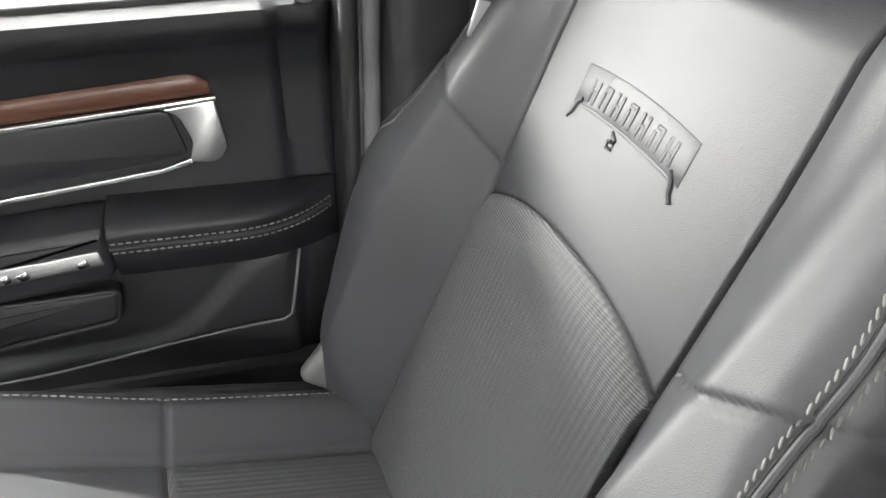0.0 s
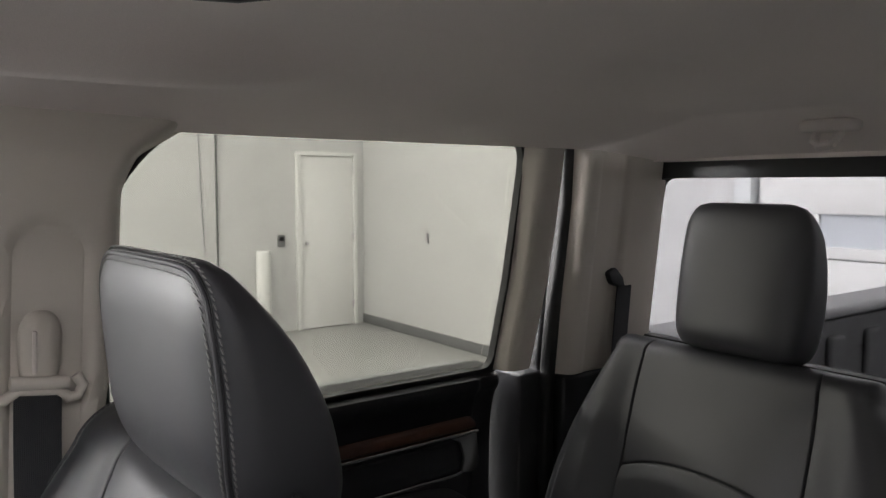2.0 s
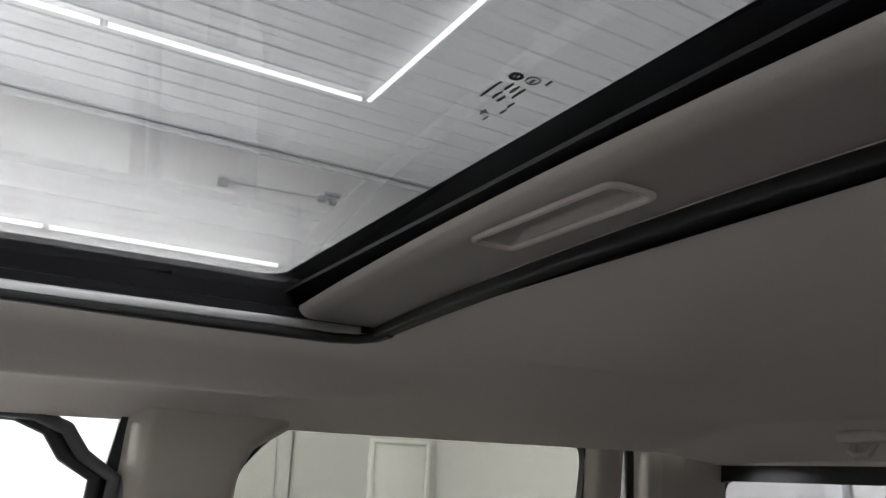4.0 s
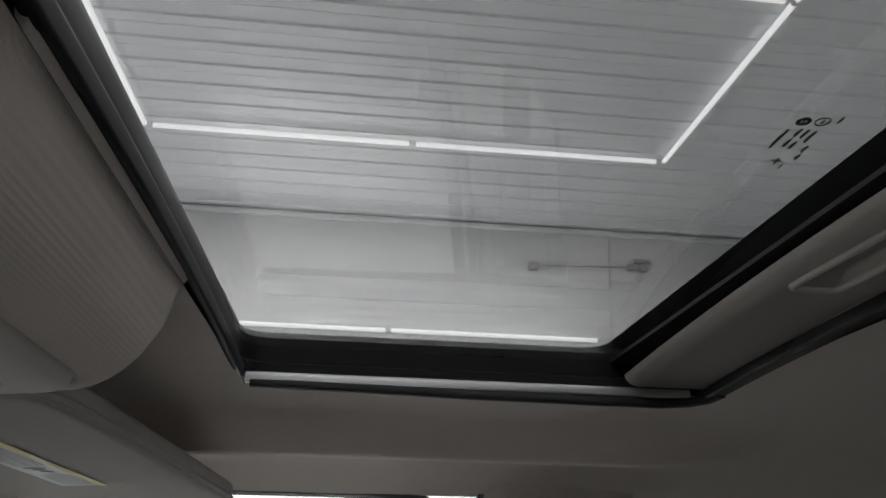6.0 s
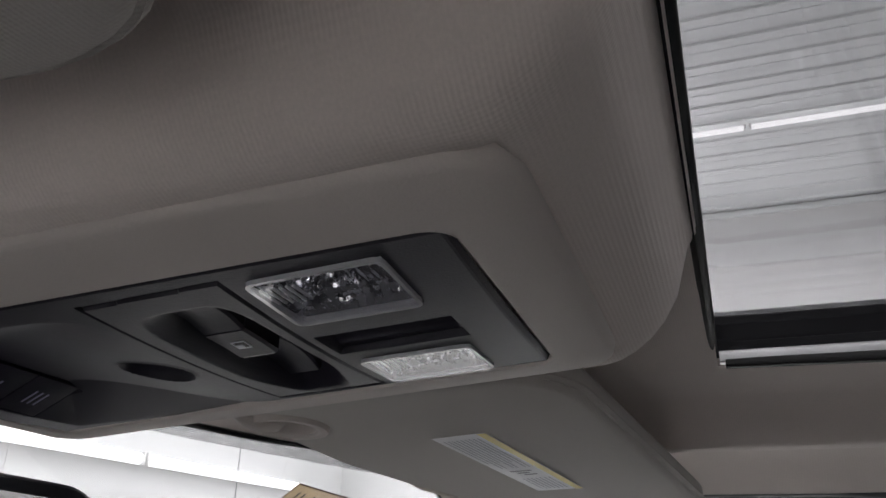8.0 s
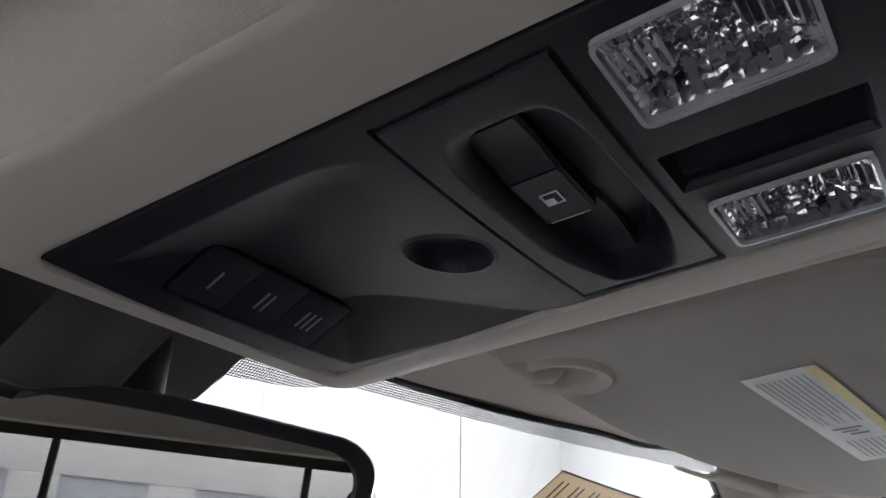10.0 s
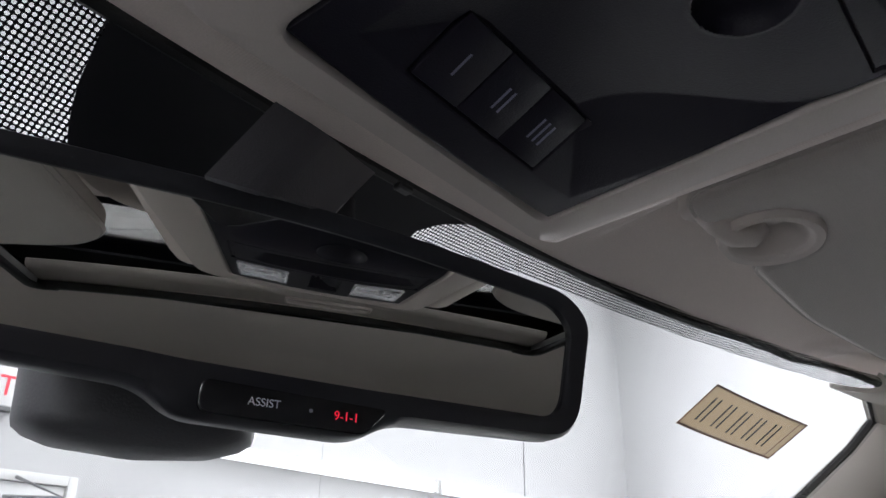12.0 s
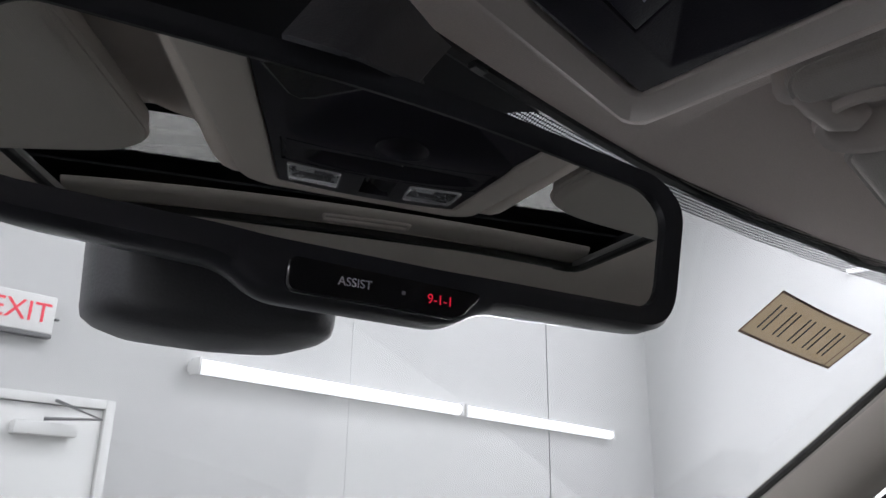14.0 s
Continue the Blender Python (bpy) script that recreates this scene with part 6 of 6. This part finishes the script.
        part("pull_pocket", prism(cup, 0.0, 0.030, 0.008, 3, f=lambda x, y, z: (X(0.806 - z), x, y)), M["black"], t, "black pull pocket")
        rim = [(X(0.776), p[0], p[1]) for p in cup]
        part("pocket_rim", tube(rim, 0.004, 8, closed=True, up=(1, 0, 0)), M["soft_black"], t)
        line = [(X(0.782), y, 0.706 + 0.05 * smooth(0.3, -0.05, y) * 0.55 + (0.17 * smooth(-0.075, -0.115, y) if y < -0.075 else 0)) for y in np.linspace(0.62, -0.118, 60)]
        part("pocket_edge", tube(line, 0.0022, 6, up=(1, 0, 0)), M["grey_plastic"], t)
        part("lower_ledge", tube([(X(0.79), y, 0.655 + 0.01 * math.sin(y * 4)) for y in np.linspace(0.5, -0.12, 20)], 0.014, 8, up=(1, 0, 0)), M["black"], t)
        part("lock_knob", sweep([(X(0.80), -0.143, 1.185), (X(0.80), -0.143, 1.20), (X(0.80), -0.143, 1.207), (X(0.80), -0.143, 1.226)], circle(0.006, 10), up=(1, 0, 0)), M["satin"], t, "silver lock knob")
        part("lock_base", prism(circle(0.013, 16), 0, 0.008, 0.003, 2, f=lambda x, y, z: (X(0.80) + x, y - 0.143, 1.183 + z)), M["satin"], t)
    else:
        arm = fillet([(-0.50, 1.03), (-1.02, 1.03), (-1.12, 1.015), (-1.12, 0.955), (-0.50, 0.945)], [0.004, 0.03, 0.03, 0.02, 0.004], 5)
        part("armrest", prism(arm, 0.0, 0.065, 0.016, 4, f=lambda x, y, z: (X(0.812 - z), x, y)), M["leather"], t, "black leather rear armrest")
    # window
    if rear:
        poly = fillet([(-0.43, 1.243), (-1.226, 1.243), (-1.222, 1.44), (-1.195, 1.72), (-0.50, 1.72), (-0.405, 1.60)], [0.005, 0.03, 0.03, 0.055, 0.09, 0.10], 8)
    else:
        poly = fillet([(-0.20, 1.19), (0.94, 1.19), (0.25, 1.695), (0.17, 1.75), (-0.27, 1.75)], [0.005, 0.02, 0.06, 0.05, 0.04], 8)
    part("window_pane", prism(poly, -0.002, 0.002, f=lambda x, y, z: (X(glass_x(y) + 0.006 + z), x, y)), M["rear_glass"] if rear else M["side_glass"], t)
    cen = Vector((sum(p[0] for p in poly) / len(poly), sum(p[1] for p in poly) / len(poly)))
    inner = [Vector(p) - (Vector(p) - cen).normalized() * (0.010 if rear else 0.004) for p in poly]
    outer = [Vector(p) + (Vector(p) - cen).normalized() * 0.016 for p in poly]
    part("window_seal", ring(outer, inner, -0.012, 0.004, f=lambda x, y, z: (X(glass_x(y) + z), x, y)), M["rubber"], t, "black rubber window seal")
    return t


for s in (1, -1):
    front = door_panel(s, False)
    door_panel(s, True)
# the driver's door stands open
hinge = Matrix.Translation((-0.83, 0.66, 0))
front.matrix_local = hinge @ pose(0, 0, 0, 0, 0, -64) @ hinge.inverted() @ front.matrix_local
tagged(front, "driver's door standing open with wood and chrome trim")


# ---- belts and small fittings ----
def front_belt():
    t = thing("seat_belt", "black seat belt in a beige adjustable height guide", "seat belt", lay=laid("centre_pillar"))
    def cover(u, v):
        a = 2 * math.pi * u
        k = lerp(-1, 1, v)
        zz = 1.405 + 0.055 * k
        r = (1 - abs(k) ** 3.2) ** 0.5 * (1.0 + 0.1 * k)
        return 0.697 - 0.022 * max(0.02, r) * max(0, math.sin(a)) ** 0.7 + 0.004, -0.326 + 0.0255 * max(0.03, r) * math.cos(a), zz
    part("guide_cover", sheet(cover, 40, 28), M["beige"], t, "beige rounded guide cover", angle=80)
    part("guide_slot", rbox((0.004, 0.006, 0.055), 0.002, 2, Matrix.Translation((0.679, -0.317, 1.405))), M["bezel"], t)
    part("guide_ring", sweep([(0.690, -0.272, 1.375), (0.688, -0.266, 1.362), (0.688, -0.272, 1.348), (0.688, -0.284, 1.347), (0.686, -0.300, 1.358), (0.686, -0.345, 1.354), (0.688, -0.358, 1.342), (0.690, -0.370, 1.343), (0.690, -0.376, 1.356), (0.692, -0.368, 1.370)], circle(0.0075, 10), up=(1, 0, 0)), M["beige"], t, "beige belt ring")
    part("ring_bar", tube([(0.682, -0.290, 1.368), (0.682, -0.356, 1.363)], 0.009, 10), M["beige"], t)
    def web(u, v):
        z = lerp(0.62, 1.362, v)
        return 0.683 - 0.012 * smooth(1.36, 1.1, z) + 0.001 * math.sin(z * 40), lerp(-0.294, -0.349, u) + 0.006 * (1.36 - z), z
    part("webbing", sheet(web, 8, 40, thick=0.0014), M["webbing"], t, "black belt webbing")
    part("tongue", rbox((0.006, 0.045, 0.042), 0.003, 2, pose(0.662, -0.312, 1.185, 15, 0, 0)), M["satin"], t, "steel belt tongue")
    part("pillar_mark", tube([(0.687, -0.335 + 0.028 * math.cos(a), 1.648 - 0.022 * math.sin(a)) for a in np.linspace(0, math.pi, 14)], 0.0016, 6, up=(1, 0, 0)), M["bezel"], t)


front_belt()


def rear_belt():
    t = thing("seat_belt", "black seat belt from a guide on the rear pillar", "seat belt", lay=laid("rear_pillar"))
    part("guide", prism(fillet([(-1.435, 1.452), (-1.462, 1.462), (-1.478, 1.445), (-1.520, 1.436), (-1.518, 1.405), (-1.450, 1.425)], 0.008, 4), 0, 0.02, 0.005, 2, f=lambda x, y, z: (0.685 - z * 0.9, x, y)), M["black"], t, "black belt guide")
    def web(u, v):
        z = lerp(1.0, 1.422, v)
        return 0.660 - 0.03 * (1.42 - z), lerp(-1.455, -1.505, u) + 0.14 * (1.42 - z) ** 1.0, z
    part("webbing", sheet(web, 6, 24, thick=0.0014), M["webbing"], t, "black belt webbing")


rear_belt()


def coat_hook():
    t = thing("coat_hook", "greige plastic coat hook on the rear header", "coat hook", (0.360, -1.170, liner_z(0.360, -1.170)))
    part("base", prism([(1.6 * p[0], p[1]) for p in circle(0.024, 24)], -0.012, 0.004, 0.005, 3), M["bezel"], t)
    part("hook", tube([(0.016, 0.0, -0.006), (0.016, 0.008, -0.024), (0.005, 0.016, -0.031), (-0.008, 0.013, -0.029), (-0.013, 0.0, -0.012)], 0.006, 8), M["bezel"], t)


coat_hook()


def grab_handle():
    t = thing("grab_handle", "dark greige grab handle on the front pillar", "grab handle")
    pts = [(0.722, 0.50, 1.545), (0.700, 0.515, 1.530), (0.702, 0.60, 1.470), (0.712, 0.70, 1.400), (0.742, 0.73, 1.385)]
    part("grip", sweep(pts, rrect(0.032, 0.024, 0.010), up=(1, 0, 0)), M["grip"], t)


M["grip"] = material("handle_greige", (0.13, 0.12, 0.115), 0.55, grain=0.08, grain_size=800, spots=0.06, spot_size=12, bump=0.3)
grab_handle()


# ---- truck bed and roof skin ----
def truck_bed():
    t = thing("truck_bed", "open pickup bed with dark liner and grey rails", "truck bed")
    for s in (1, -1):
        part("bed_side", box(min(s * 0.853, s * 0.95), max(s * 0.853, s * 0.95), -2.95, -1.42, 0.85, 1.329, 0.02), M["bed_liner"], t, "dark ribbed bed side")
        part("rail_cap", box(min(s * 0.840, s * 0.975), max(s * 0.840, s * 0.975), -2.95, -1.42, 1.329, 1.360, 0.012), M["rail_grey"], t, "grey plastic rail cap")
        for y in np.linspace(-2.80, -1.58, 7):
            part("stake_rib", box(min(s * 0.828, s * 0.853), max(s * 0.828, s * 0.853), y - 0.035, y + 0.035, 0.86, 1.287, 0.012), M["bed_liner"], t)
    part("tailgate", box(-0.85, 0.85, -3.00, -2.95, 0.85, 1.34, 0.015), M["bed_liner"], t)
    part("bed_floor", box(-0.95, 0.95, -2.98, -1.40, 0.79, 0.85, 0.01), M["bed_liner"], t)
    part("bulkhead", box(-0.95, 0.95, -1.43, -1.40, 0.79, 1.294, 0.01), M["bed_liner"], t)


M["rail_grey"] = material("rail_grey", (0.17, 0.17, 0.175), 0.5, grain=0.1, grain_size=300, spots=0.1, spot_size=6, bump=0.3)
truck_bed()


def roof_skin():
    def fn(u, v):
        x = lerp(-0.72, 0.72, u)
        tip = 0.425 - 0.36 * x * x
        y = lerp(-1.36, tip, v)
        return x, y, 1.885 - 0.05 * (abs(x) / 0.72) ** 2.5 - (0.10 - 0.04 * (x / 0.72) ** 2) * smooth(tip - 0.30, tip, y) ** 2

    def keep(u, v):
        return not (abs(lerp(-0.72, 0.72, u)) < 0.49 and -0.45 < lerp(-1.36, 0.425 - 0.36 * lerp(-0.72, 0.72, u) ** 2, v) < 0.085)
    ob = part("roof_panel", sheet(fn, 72, 82, keep=keep, thick=0.004), M["truck_paint"])
    tagged(ob, "grey painted steel roof of the truck", "roof", kind="structure")


roof_skin()


def hood():
    def fn(u, v):
        x, y = lerp(-0.86, 0.86, u), lerp(1.50, 2.75, v)
        return x, y, 1.16 - 0.05 * v - 0.10 * smooth(0.85, 1.0, v) - 0.05 * smooth(0.80, 1.0, abs(2 * u - 1)) + 0.015 * smooth(0.5, 0.4, abs(2 * u - 1))
    tagged(part("hood", sheet(fn, 50, 30, thick=-0.01), M["hood_paint"]), "white painted hood of the truck", "hood", kind="structure")


M["hood_paint"] = material("hood_paint", (0.76, 0.76, 0.76), 0.3, 0.1, grain=0.03, grain_size=400, spots=0.04, spot_size=3, coat=0.5)
hood()
